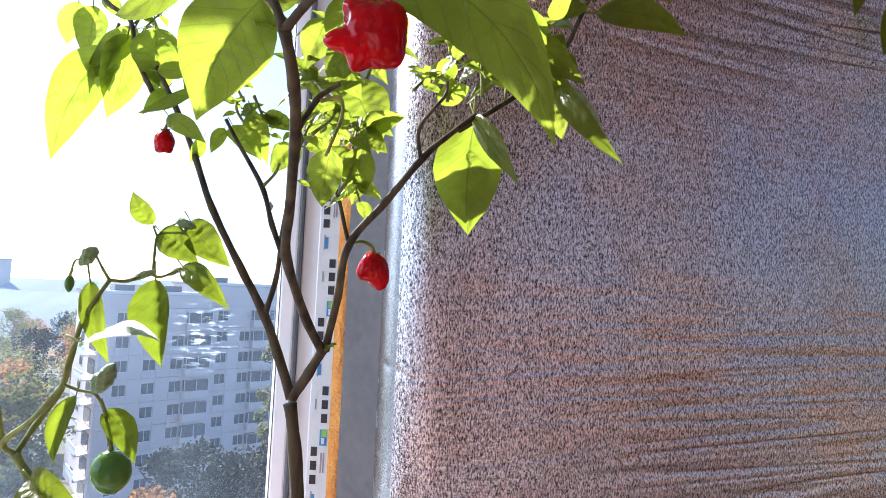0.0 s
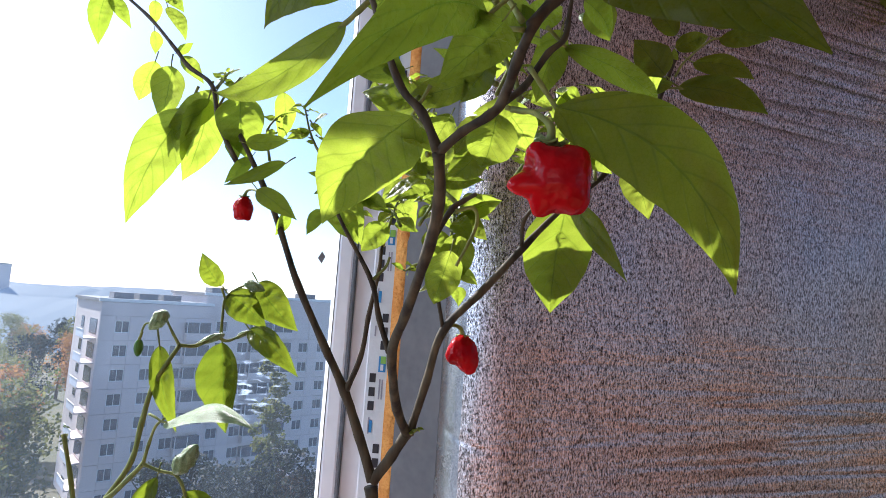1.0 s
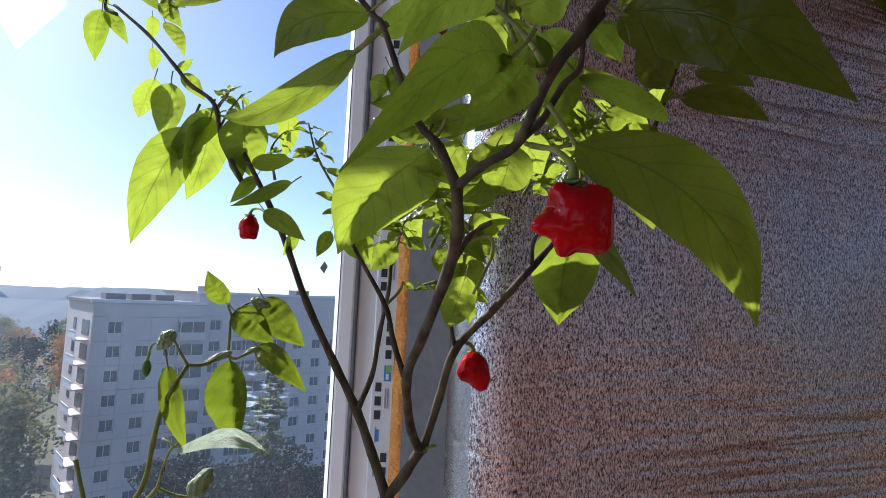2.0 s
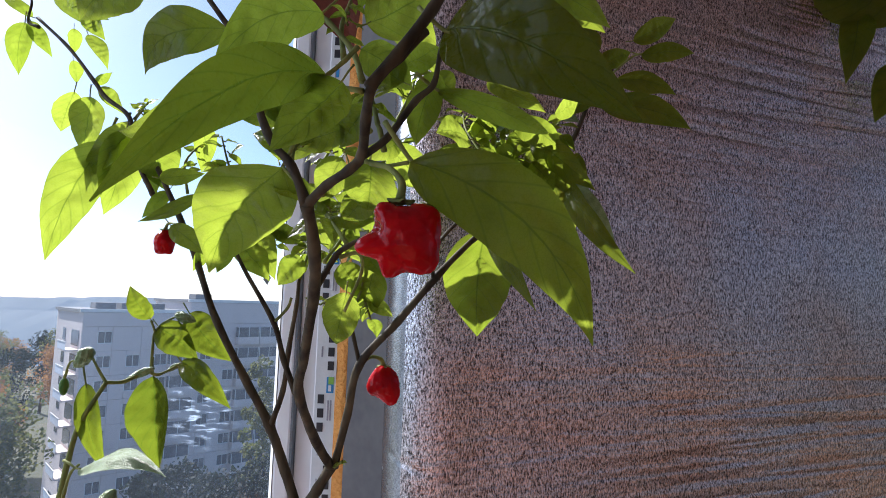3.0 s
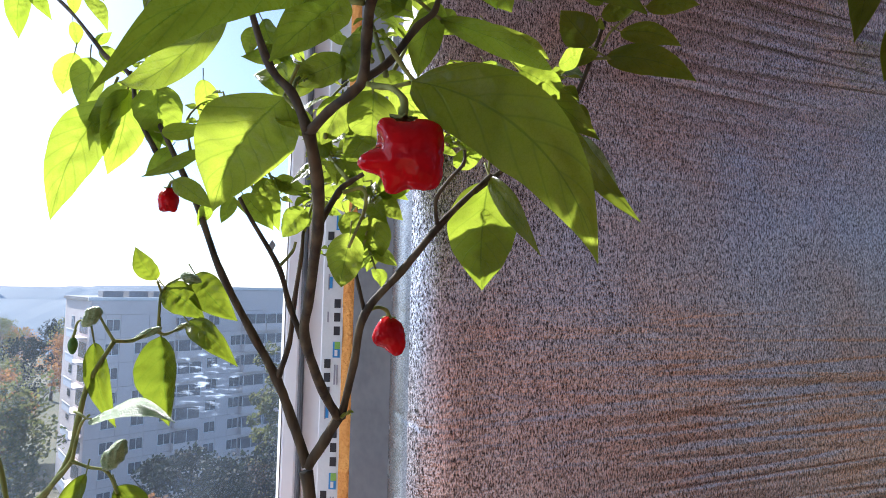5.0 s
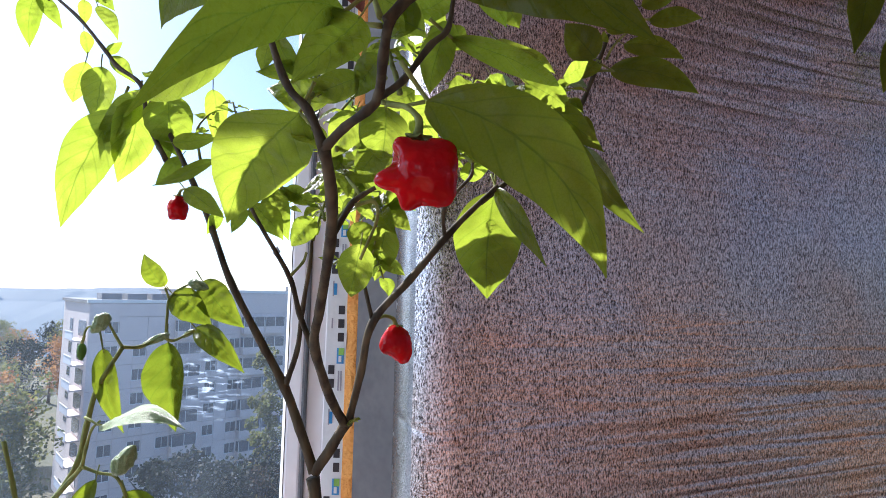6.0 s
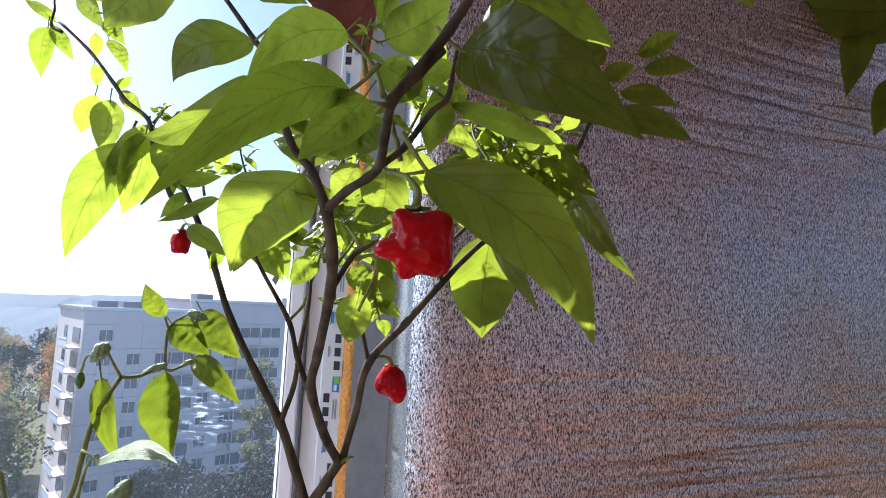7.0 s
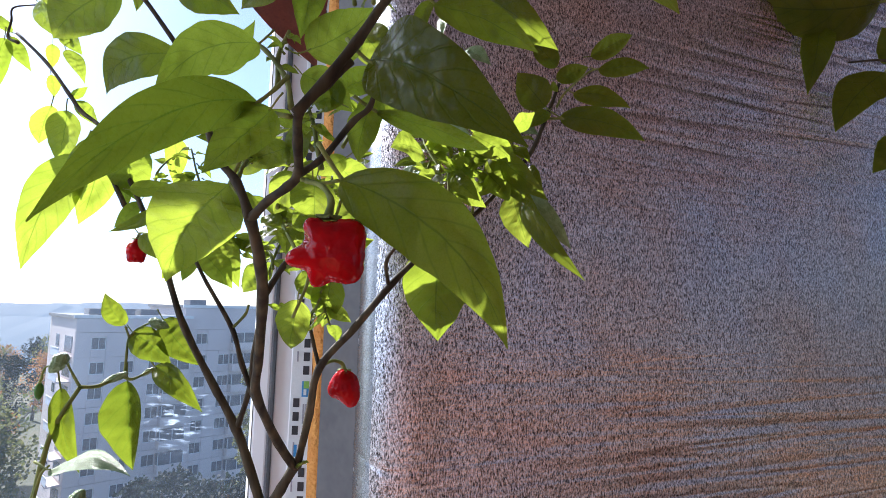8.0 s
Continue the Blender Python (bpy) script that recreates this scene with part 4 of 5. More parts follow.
leaf(plant, (-0.204, 0.5, 1.658), (-0.199, 0.52, 1.596), 0.049, (0.26, -0.93, -0.28), -0.05, 0.08, 0.25)
leaf(plant, (-0.213, 0.51, 1.63), (-0.211, 0.52, 1.589), 0.021, (0.15, -0.96, -0.23), 0.05, 0.08, 0.25)
leaf(plant, (-0.142, 0.48, 1.583), (-0.198, 0.47, 1.556), 0.016, (0.05, -0.97, 0.24), 0.12, 0.08, 0.25)
leaf(plant, (-0.166, 0.52, 1.672), (-0.172, 0.54, 1.622), 0.025, (0.61, -0.71, -0.36), 0.1, 0.08, 0.25)
leaf(plant, (-0.16, 0.46, 1.551), (-0.116, 0.45, 1.522), 0.021, (0.03, -0.93, 0.36), 0, 0.08, 0.25)
leaf(plant, (-0.18, 0.47, 1.599), (-0.14, 0.48, 1.607), 0.017, (0.28, -0.89, -0.35), 0, 0.08, 0.25)
leaf(plant, (-0.407, 0.62, 1.878), (-0.346, 0.6, 1.875), 0.019, (-0.26, -0.64, -0.72), 0, 0.08, 0.25)
leaf(plant, (-0.411, 0.62, 1.878), (-0.36, 0.6, 1.82), 0.026, (-0.24, -0.96, 0.12), 0, 0.08, 0.25)
leaf(plant, (-0.442, 0.62, 1.838), (-0.488, 0.62, 1.869), 0.017, (0.21, -0.92, 0.32), 0, 0.08, 0.25)
leaf(plant, (-0.079, 0.42, 1.532), (-0.051, 0.42, 1.5), 0.026, (0.42, -0.82, 0.38), 0, 0.08, 0.25)
leaf(plant, (-0.071, 0.44, 1.551), (-0.052, 0.44, 1.502), 0.023, (0.16, -0.99, 0.06), 0, 0.08, 0.25)
leaf(plant, (-0.086, 0.42, 1.529), (-0.097, 0.42, 1.506), 0.013, (0.21, -0.97, -0.1), 0, 0.08, 0.25)
leaf(plant, (-0.186, 0.5, 1.592), (-0.211, 0.5, 1.564), 0.015, (0.35, -0.88, -0.32), 0, 0.08, 0.25)
leaf(plant, (-0.134, 0.48, 1.535), (-0.146, 0.48, 1.51), 0.014, (0.62, -0.73, -0.29), 0, 0.08, 0.25)

# twigs with small young leaves in the middle of the crown
sprig(plant, (-0.095, 0.48, 1.574), (-0.135, 0.5, 1.651), 10, 0.024, 1)
sprig(plant, (-0.015, 0.42, 1.519), (-0.054, 0.46, 1.549), 10, 0.023, 2)
sprig(plant, (0.034, 0.32, 1.524), (-0.004, 0.4, 1.575), 16, 0.033, 3)
sprig(plant, (0.009, 0.43, 1.489), (-0.01, 0.44, 1.481), 5, 0.020, 4)
sprig(plant, (0.03, 0.42, 1.516), (0.03, 0.44, 1.549), 13, 0.040, 5)
sprig(plant, (0.113, 0.39, 1.565), (0.091, 0.42, 1.584), 10, 0.023, 6)
sprig(plant, (0.144, 0.47, 1.581), (0.149, 0.5, 1.677), 18, 0.044, 7)
sprig(plant, (0.168, 0.49, 1.586), (0.187, 0.52, 1.679), 18, 0.045, 8)
sprig(plant, (0.112, 0.42, 1.559), (0.126, 0.47, 1.645), 15, 0.040, 9)
sprig(plant, (0.068, 0.36, 1.568), (0.061, 0.4, 1.619), 9, 0.022, 10)
sprig(plant, (-0.035, 0.46, 1.504), (-0.022, 0.48, 1.565), 10, 0.028, 11)
sprig(plant, (0.027, 0.43, 1.494), (0.036, 0.43, 1.472), 4, 0.042, 12)
sprig(plant, (0.056, 0.26, 1.585), (0.028, 0.32, 1.623), 9, 0.022, 13)
sprig(plant, (0.01, 0.26, 1.566), (0.011, 0.3, 1.594), 9, 0.013, 14)
sprig(plant, (-0.246, 0.53, 1.676), (-0.237, 0.54, 1.7), 12, 0.016, 15)
sprig(plant, (-0.349, 0.6, 1.815), (-0.35, 0.6, 1.853), 10, 0.023, 16)
sprig(plant, (0.063, 0.24, 1.583), (0.055, 0.25, 1.608), 9, 0.014, 17)
sprig(plant, (0.051, 0.2, 1.602), (0.049, 0.22, 1.643), 7, 0.013, 18)
sprig(plant, (0.091, 0.26, 1.684), (0.082, 0.28, 1.716), 9, 0.026, 19)
sprig(plant, (0.002, 0.475, 1.331), (0.01, 0.47, 1.338), 7, 0.008, 20)
sprig(plant, (0.011, 0.34, 1.561), (0.008, 0.42, 1.632), 9, 0.028, 21)
sprig(plant, (0.051, 0.36, 1.554), (0.035, 0.42, 1.607), 8, 0.027, 22)
sprig(plant, (0.005, 0.38, 1.515), (0.003, 0.44, 1.564), 8, 0.027, 23)
sprig(plant, (-0.008, 0.32, 1.587), (-0.011, 0.38, 1.637), 7, 0.027, 24)
sprig(plant, (-0.061, 0.42, 1.559), (-0.06, 0.46, 1.536), 6, 0.028, 25)
sprig(plant, (0.059, 0.34, 1.61), (0.071, 0.4, 1.68), 8, 0.031, 26)
sprig(plant, (0.191, 0.5, 1.642), (0.222, 0.53, 1.69), 8, 0.030, 27)
sprig(plant, (0.136, 0.45, 1.62), (0.114, 0.5, 1.681), 8, 0.034, 28)
sprig(plant, (0.082, 0.42, 1.568), (0.098, 0.45, 1.596), 6, 0.020, 29)
sprig(plant, (-0.238, 0.52, 1.647), (-0.224, 0.54, 1.694), 7, 0.021, 30)
sprig(plant, (-0.166, 0.5, 1.59), (-0.168, 0.53, 1.653), 7, 0.022, 31)
sprig(plant, (-0.073, 0.44, 1.535), (-0.093, 0.46, 1.57), 7, 0.025, 32)
sprig(plant, (0.075, 0.28, 1.694), (0.063, 0.3, 1.736), 6, 0.030, 33)
sprig(plant, (-0.064, 0.27, 1.689), (-0.082, 0.28, 1.708), 5, 0.017, 34)

# the shaded side branch before the foil
leaf(plant, (0.273, 0.56, 1.717), (0.374, 0.56, 1.689), 0.033, (-0.14, -0.85, -0.51), 0.2, 0.1, 0.25)
leaf(plant, (0.289, 0.56, 1.747), (0.357, 0.56, 1.731), 0.026, (-0.19, -0.59, -0.79), 0.27, 0.1, 0.6)
leaf(plant, (0.321, 0.57, 1.781), (0.388, 0.58, 1.789), 0.023, (0.19, -0.82, -0.54), 0.1, 0.08, 0.25)
leaf(plant, (0.312, 0.57, 1.798), (0.368, 0.58, 1.832), 0.026, (0.35, -0.88, -0.31), 0.05, 0.08, 0.25)
leaf(plant, (0.269, 0.56, 1.779), (0.24, 0.57, 1.815), 0.026, (-0.27, -0.96, 0.05), 0, 0.08, 0.25)
leaf(plant, (0.254, 0.55, 1.725), (0.222, 0.56, 1.77), 0.040, (-0.32, -0.95, -0.02), 0, 0.08, 0.25)
leaf(plant, (0.269, 0.56, 1.764), (0.309, 0.57, 1.784), 0.022, (0.32, -0.93, -0.17), 0, 0.08, 0.25)
leaf(plant, (0.257, 0.55, 1.719), (0.23, 0.54, 1.695), 0.021, (-0.02, -0.91, 0.41), 0, 0.08, 0.25)
leaf(plant, (0.267, 0.55, 1.753), (0.26, 0.55, 1.746), 0.014, (0.38, -0.85, -0.35), 0, 0.08, 0.25)
leaf(plant, (0.209, 0.52, 1.642), (0.171, 0.5, 1.605), 0.033, (0.04, -0.89, 0.45), 0, 0.08, 0.25)
leaf(plant, (0.227, 0.52, 1.642), (0.243, 0.5, 1.613), 0.026, (-0.73, -0.68, 0.07), 0, 0.08, 0.25)
leaf(plant, (0.212, 0.52, 1.614), (0.231, 0.52, 1.555), 0.037, (-0.21, -0.98, -0.07), 0, 0.08, 0.25)
stem("twig", plant, [(0.269, 0.56, 1.729), (0.279, 0.56, 1.747), (0.308, 0.565, 1.775), (0.324, 0.57, 1.783)], [2.0, 1.6, 1.6, 1.3])
stem("twig", plant, [(0.259, 0.56, 1.715), (0.279, 0.56, 1.714), (0.292, 0.555, 1.699)], [2.0, 1.6, 1.3])

# peppers
pepper(plant, (0.083, 0.2, 1.516), 0.0342, [(0.063, 0.222, 1.556), (0.074, 0.212, 1.551), (0.081, 0.204, 1.542), (0.081, 0.2, 1.533)], "crowned")
pepper(plant, (0.046, 0.468, 1.41), 0.0355, [(0.03, 0.44, 1.432), (0.036, 0.455, 1.435), (0.043, 0.465, 1.432), (0.045, 0.468, 1.426)], "drooping")
pepper(plant, (-0.199, 0.525, 1.542), 0.0274, [(-0.162, 0.485, 1.548), (-0.18, 0.505, 1.559), (-0.194, 0.52, 1.561), (-0.199, 0.525, 1.556)], "small")
leaf(plant, (0.165, 0.5, 1.839), (0.254, 0.48, 1.761), 0.048, (-0.55, -0.72, -0.43), 0.12, 0.08, 0.4)
leaf(plant, (0.031, 0.52, 1.802), (0.086, 0.5, 1.721), 0.045, (-0.14, -0.98, 0.15), 0.1, 0.08, 0.4)

leaf(plant, (0.236, 0.3, 1.770), (0.307, 0.3, 1.703), 0.036, (-0.45, -0.85, -0.2), 0.12, 0.08, 0.3)

# leaf tops with the sun's glare put into their pale colour
leaf(plant, (0.085, 0.56, 1.642), (0.127, 0.55, 1.643), 0.036, (-0.18, -0.73, 0.66), 0.05, 0.1, 0.4, pale_glare_mat)
leaf(plant, (0.138, 0.57, 1.712), (0.174, 0.56, 1.669), 0.022, (-0.27, -0.96, -0.01), 0.05, 0.1, 0.4, pale_glare_mat)
leaf(plant, (0.217, 0.57, 1.706), (0.248, 0.56, 1.694), 0.022, (-0.11, -0.88, 0.45), 0.05, 0.1, 0.4, pale_glare_mat)
leaf(plant, (0.225, 0.55, 1.622), (0.282, 0.54, 1.557), 0.028, (-0.23, -0.97, -0.05), 0.05, 0.1, 0.4, pale_glare_mat)
leaf(plant, (0.142, 0.55, 1.848), (0.13, 0.54, 1.796), 0.025, (-0.76, -0.58, 0.29), 0.05, 0.1, 0.4, pale_glare_mat)
leaf(plant, (-0.068, 0.6, 1.675), (-0.082, 0.59, 1.65), 0.019, (-0.65, -0.5, 0.57), 0.05, 0.1, 0.4, pale_glare_mat)
leaf(plant, (0.029, 0.6, 1.772), (0.025, 0.6, 1.745), 0.018, (-0.82, -0.56, 0.13), 0.05, 0.1, 0.4, pale_glare_mat)
leaf(plant, (0.119, 0.57, 1.702), (0.093, 0.57, 1.684), 0.020, (-0.48, -0.51, 0.71), 0.05, 0.1, 0.4, pale_glare_mat)
leaf(plant, (0.16, 0.56, 1.673), (0.145, 0.55, 1.644), 0.019, (-0.68, -0.52, 0.52), 0.05, 0.1, 0.4, pale_glare_mat)
leaf(plant, (0.16, 0.57, 1.804), (0.19, 0.56, 1.779), 0.020, (-0.18, -0.97, 0.17), 0.05, 0.1, 0.4, pale_glare_mat)

# the young plant by the glass
stem("main_stem", sapling, [(-0.252, 0.48, 1.059), (-0.26, 0.48, 1.11), (-0.279, 0.485, 1.181), (-0.305, 0.49, 1.213)], [7.1, 7.1, 6.1, 5.0])
stem("branch", sapling, [(-0.305, 0.49, 1.213), (-0.3, 0.505, 1.237), (-0.286, 0.52, 1.272), (-0.288, 0.535, 1.309), (-0.285, 0.545, 1.347), (-0.268, 0.557, 1.389)], [3.6, 3.4, 3.5, 3.6, 3.4, 2.8])
stem("branch", sapling, [(-0.305, 0.49, 1.213), (-0.311, 0.48, 1.227), (-0.277, 0.47, 1.252), (-0.251, 0.46, 1.277), (-0.238, 0.455, 1.291)], [3.6, 3.8, 3.2, 2.9, 2.6])
stem("branch", sapling, [(-0.333, 0.48, 1.305), (-0.321, 0.48, 1.267), (-0.311, 0.48, 1.227)], [2.5, 2.7, 3.3])
stem("twig", sapling, [(-0.268, 0.557, 1.389), (-0.255, 0.57, 1.389), (-0.24, 0.585, 1.398), (-0.227, 0.59, 1.395), (-0.208, 0.6, 1.407)], [2.5, 2.6, 2.6, 2.0, 1.7])
stem("twig", sapling, [(-0.268, 0.557, 1.389), (-0.277, 0.557, 1.402), (-0.287, 0.557, 1.418)], [2.2, 1.9, 1.6])
stem("twig", sapling, [(-0.303, 0.557, 1.412), (-0.31, 0.557, 1.409), (-0.314, 0.557, 1.394)], [1.3, 1.3, 1.6])
stem("twig", sapling, [(-0.236, 0.588, 1.397), (-0.237, 0.59, 1.422), (-0.238, 0.595, 1.443), (-0.227, 0.6, 1.456), (-0.213, 0.6, 1.463)], [2.3, 2.0, 2.0, 1.7, 1.3])
stem("twig", sapling, [(-0.238, 0.595, 1.443), (-0.244, 0.595, 1.456)], [1.7, 1.7])
stem("twig", sapling, [(-0.238, 0.455, 1.291), (-0.222, 0.455, 1.286), (-0.206, 0.455, 1.283), (-0.196, 0.455, 1.267), (-0.192, 0.455, 1.249), (-0.188, 0.455, 1.237)], [2.1, 1.8, 1.8, 1.8, 1.6, 1.8])
stem("twig", sapling, [(-0.238, 0.455, 1.291), (-0.232, 0.45, 1.31), (-0.225, 0.445, 1.327), (-0.215, 0.44, 1.336)], [2.1, 1.8, 1.5, 1.3])
leaf(sapling, (-0.245, 0.595, 1.458), (-0.269, 0.59, 1.496), 0.024, (0.23, -0.97, 0.01), 0.1, 0.08, 0.6)
leaf(sapling, (-0.237, 0.6, 1.449), (-0.187, 0.6, 1.412), 0.037, (0.05, -1, 0.06), 0.1, 0.08, 0.9)
leaf(sapling, (-0.206, 0.61, 1.465), (-0.152, 0.61, 1.41), 0.039, (0.2, -0.96, 0.19), -0.1, 0.08, 0.7)
leaf(sapling, (-0.208, 0.6, 1.41), (-0.14, 0.585, 1.36), 0.029, (-0.01, -0.96, 0.27), 0.1, 0.08, 0.9)
leaf(sapling, (-0.237, 0.597, 1.392), (-0.222, 0.6, 1.289), 0.046, (0.05, -1.0, 0.05), 0.03, 0.08, 1.25)
leaf(sapling, (-0.292, 0.56, 1.387), (-0.262, 0.56, 1.295), 0.024, (0.52, -0.84, 0.17), -0.12, 0.08, 1.0)
leaf(sapling, (-0.217, 0.44, 1.333), (-0.118, 0.4, 1.34), 0.023, (-0.27, -0.52, 0.81), 0.12, 0.1, -0.5, pale_glare_mat, "leaf bent over, its lit top put in as a pale colour")
leaf(sapling, (-0.221, 0.45, 1.282), (-0.23, 0.44, 1.223), 0.019, (0.23, -0.96, 0.13), -0.14, 0.08, 1.0)
leaf(sapling, (-0.198, 0.46, 1.268), (-0.164, 0.455, 1.222), 0.025, (0.34, -0.88, 0.35), 0.16, 0.08, 0.6)
leaf(sapling, (-0.272, 0.47, 1.198), (-0.204, 0.45, 1.179), 0.038, (-0.13, -0.87, 0.47), -0.1, 0.08, 1.0)
curled_leaf(sapling, (-0.286, 0.557, 1.426), (-0.303, 0.555, 1.404), 0.020)
curled_leaf(sapling, (-0.23, 0.585, 1.403), (-0.261, 0.58, 1.389), 0.011)
curled_leaf(sapling, (-0.219, 0.6, 1.464), (-0.193, 0.6, 1.456), 0.015)
curled_leaf(sapling, (-0.208, 0.6, 1.407), (-0.224, 0.6, 1.397), 0.008)
curled_leaf(sapling, (-0.207, 0.455, 1.285), (-0.187, 0.45, 1.313), 0.021)
pepper(sapling, (-0.185, 0.455, 1.214), 0.0408, [(-0.189, 0.455, 1.242), (-0.188, 0.455, 1.239), (-0.187, 0.455, 1.235), (-0.187, 0.455, 1.232)], "green")
pepper(sapling, (-0.314, 0.557, 1.384), 0.0200, [(-0.312, 0.557, 1.401), (-0.313, 0.557, 1.396), (-0.314, 0.557, 1.394), (-0.314, 0.557, 1.391)], "bud")

# the plant that leans in from the side
stem("main_stem", shaded_plant, [(1.118, 0.82, 1.206), (1.147, 0.85, 1.556), (1.086, 0.86, 1.829), (0.984, 0.87, 1.923), (0.922, 0.88, 1.949), (0.853, 0.88, 1.944)], [9.1, 8.0, 6.2, 4.3, 2.9, 2.0])
leaf(shaded_plant, (0.92, 0.88, 2.06), (0.659, 0.88, 2.057), 0.108, (0, -0.9, -0.43), 0.12, 0.08, 0.25)
leaf(shaded_plant, (0.806, 0.88, 2.019), (0.771, 0.87, 1.879), 0.051, (-0.53, -0.82, 0.19), 0.06, 0.08, 0.25)
leaf(shaded_plant, (0.917, 0.88, 1.926), (0.815, 0.87, 1.808), 0.074, (-0.32, -0.88, 0.35), -0.14, 0.08, 0.25)
leaf(shaded_plant, (0.936, 0.87, 1.804), (0.869, 0.86, 1.736), 0.059, (-0.3, -0.85, 0.43), 0.1, 0.08, 0.25)
leaf(shaded_plant, (0.984, 0.87, 1.934), (0.967, 0.86, 1.806), 0.078, (-0.76, -0.64, 0.15), 0, 0.08, 0.25)
leaf(shaded_plant, (0.954, 0.88, 1.948), (0.917, 0.88, 2.011), 0.059, (-0.48, -0.83, -0.28), 0, 0.08, 0.25)
leaf(shaded_plant, (1.086, 0.86, 1.829), (1.01, 0.85, 1.716), 0.106, (-0.55, -0.72, 0.43), 0, 0.08, 0.25)

# ---------------------------------------------------------------- outdoors, far below
GROUND = -24.5
bm = bmesh.new()
bmesh.ops.create_grid(bm, x_segments=60, y_segments=60, size=2500)
for q in bm.verts:
    q.co.z = GROUND
setting("ground", bm, grass_mat, "autumn grass and earth between the blocks", "ground")
road = bmesh.new()
prism(road, [(-60, 40), (-20, 33), (10, 33), (10, 39), (-20, 39), (-58, 46)], GROUND, GROUND + 0.05)
setting("road", road, asphalt_mat, "grey asphalt yard road", "road")


def ridge(name, y, height, wave, seed, label):
    """A wooded ridge across the distance, its haze glowing in the material."""
    bm = bmesh.new()
    line = []
    for i in range(161):
        x = -y * 1.6 + i * y * 3.2 / 160
        top = height + wave * noise.noise((i * 0.06, seed, 0)) + wave * 0.18 * noise.noise((i * 0.9, seed, 3))
        line.append([bm.verts.new((x, y - 60, GROUND)), bm.verts.new((x, y - 20, GROUND + (top - GROUND) * 0.7)), bm.verts.new((x, y, top)), bm.verts.new((x, y + 80, GROUND))])
    for a, b in zip(line, line[1:]):
        for k in range(3):
            bm.faces.new((a[k], b[k], b[k + 1], a[k + 1]))
    tagged(part(name, bm, hazy_hill_mat), label, "hill", kind="structure")


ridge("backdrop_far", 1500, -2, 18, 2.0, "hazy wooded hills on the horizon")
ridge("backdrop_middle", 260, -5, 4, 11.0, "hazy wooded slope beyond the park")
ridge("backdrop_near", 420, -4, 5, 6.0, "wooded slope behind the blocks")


def tower_block(place, wide, deep, floors, label):
    """A far high-rise: wall, roof and its rows of windows."""
    ob = thing("tower_building", place, label, "building")
    part("wall", box(bmesh.new(), 0, wide, 0, deep, 0, floors * 2.9 + 1.5), concrete_mat, ob)
    part("roof", box(bmesh.new(), -0.4, wide + 0.4, -0.4, deep + 0.4, floors * 2.9 + 1.504, floors * 2.9 + 2.1), roof_mat, ob)
    first = None
    for r in range(floors):
        for c in range(int(wide // 4)):
            spot = (c * 4 + 1.2, -0.08, r * 2.9 + 0.9)
            if first is None:
                first = part("window", box(bmesh.new(), 0, 1.8, 0, 0.076, 0, 1.5), pane_mat, ob)
                first.location = spot
            else:
                again("window", first, ob, spot)


def facade_window():
    """Frame and pane of one window of the blocks, built once."""
    frame_bm = bmesh.new()
    for x0, x1, z0, z1 in ((-0.75, -0.68, 0, 1.4), (0.68, 0.75, 0, 1.4), (-0.68, 0.68, 0, 0.07), (-0.68, 0.68, 1.33, 1.4), (-0.03, 0.03, 0.07, 1.33)):
        box(frame_bm, x0, x1, -0.06, 0.06, z0, z1)
    a = part("window", frame_bm, white_metal)
    b = part("pane", box(bmesh.new(), -0.68, 0.68, 0.0, 0.03, 0.07, 1.33), pane_mat, a)
    return a, b


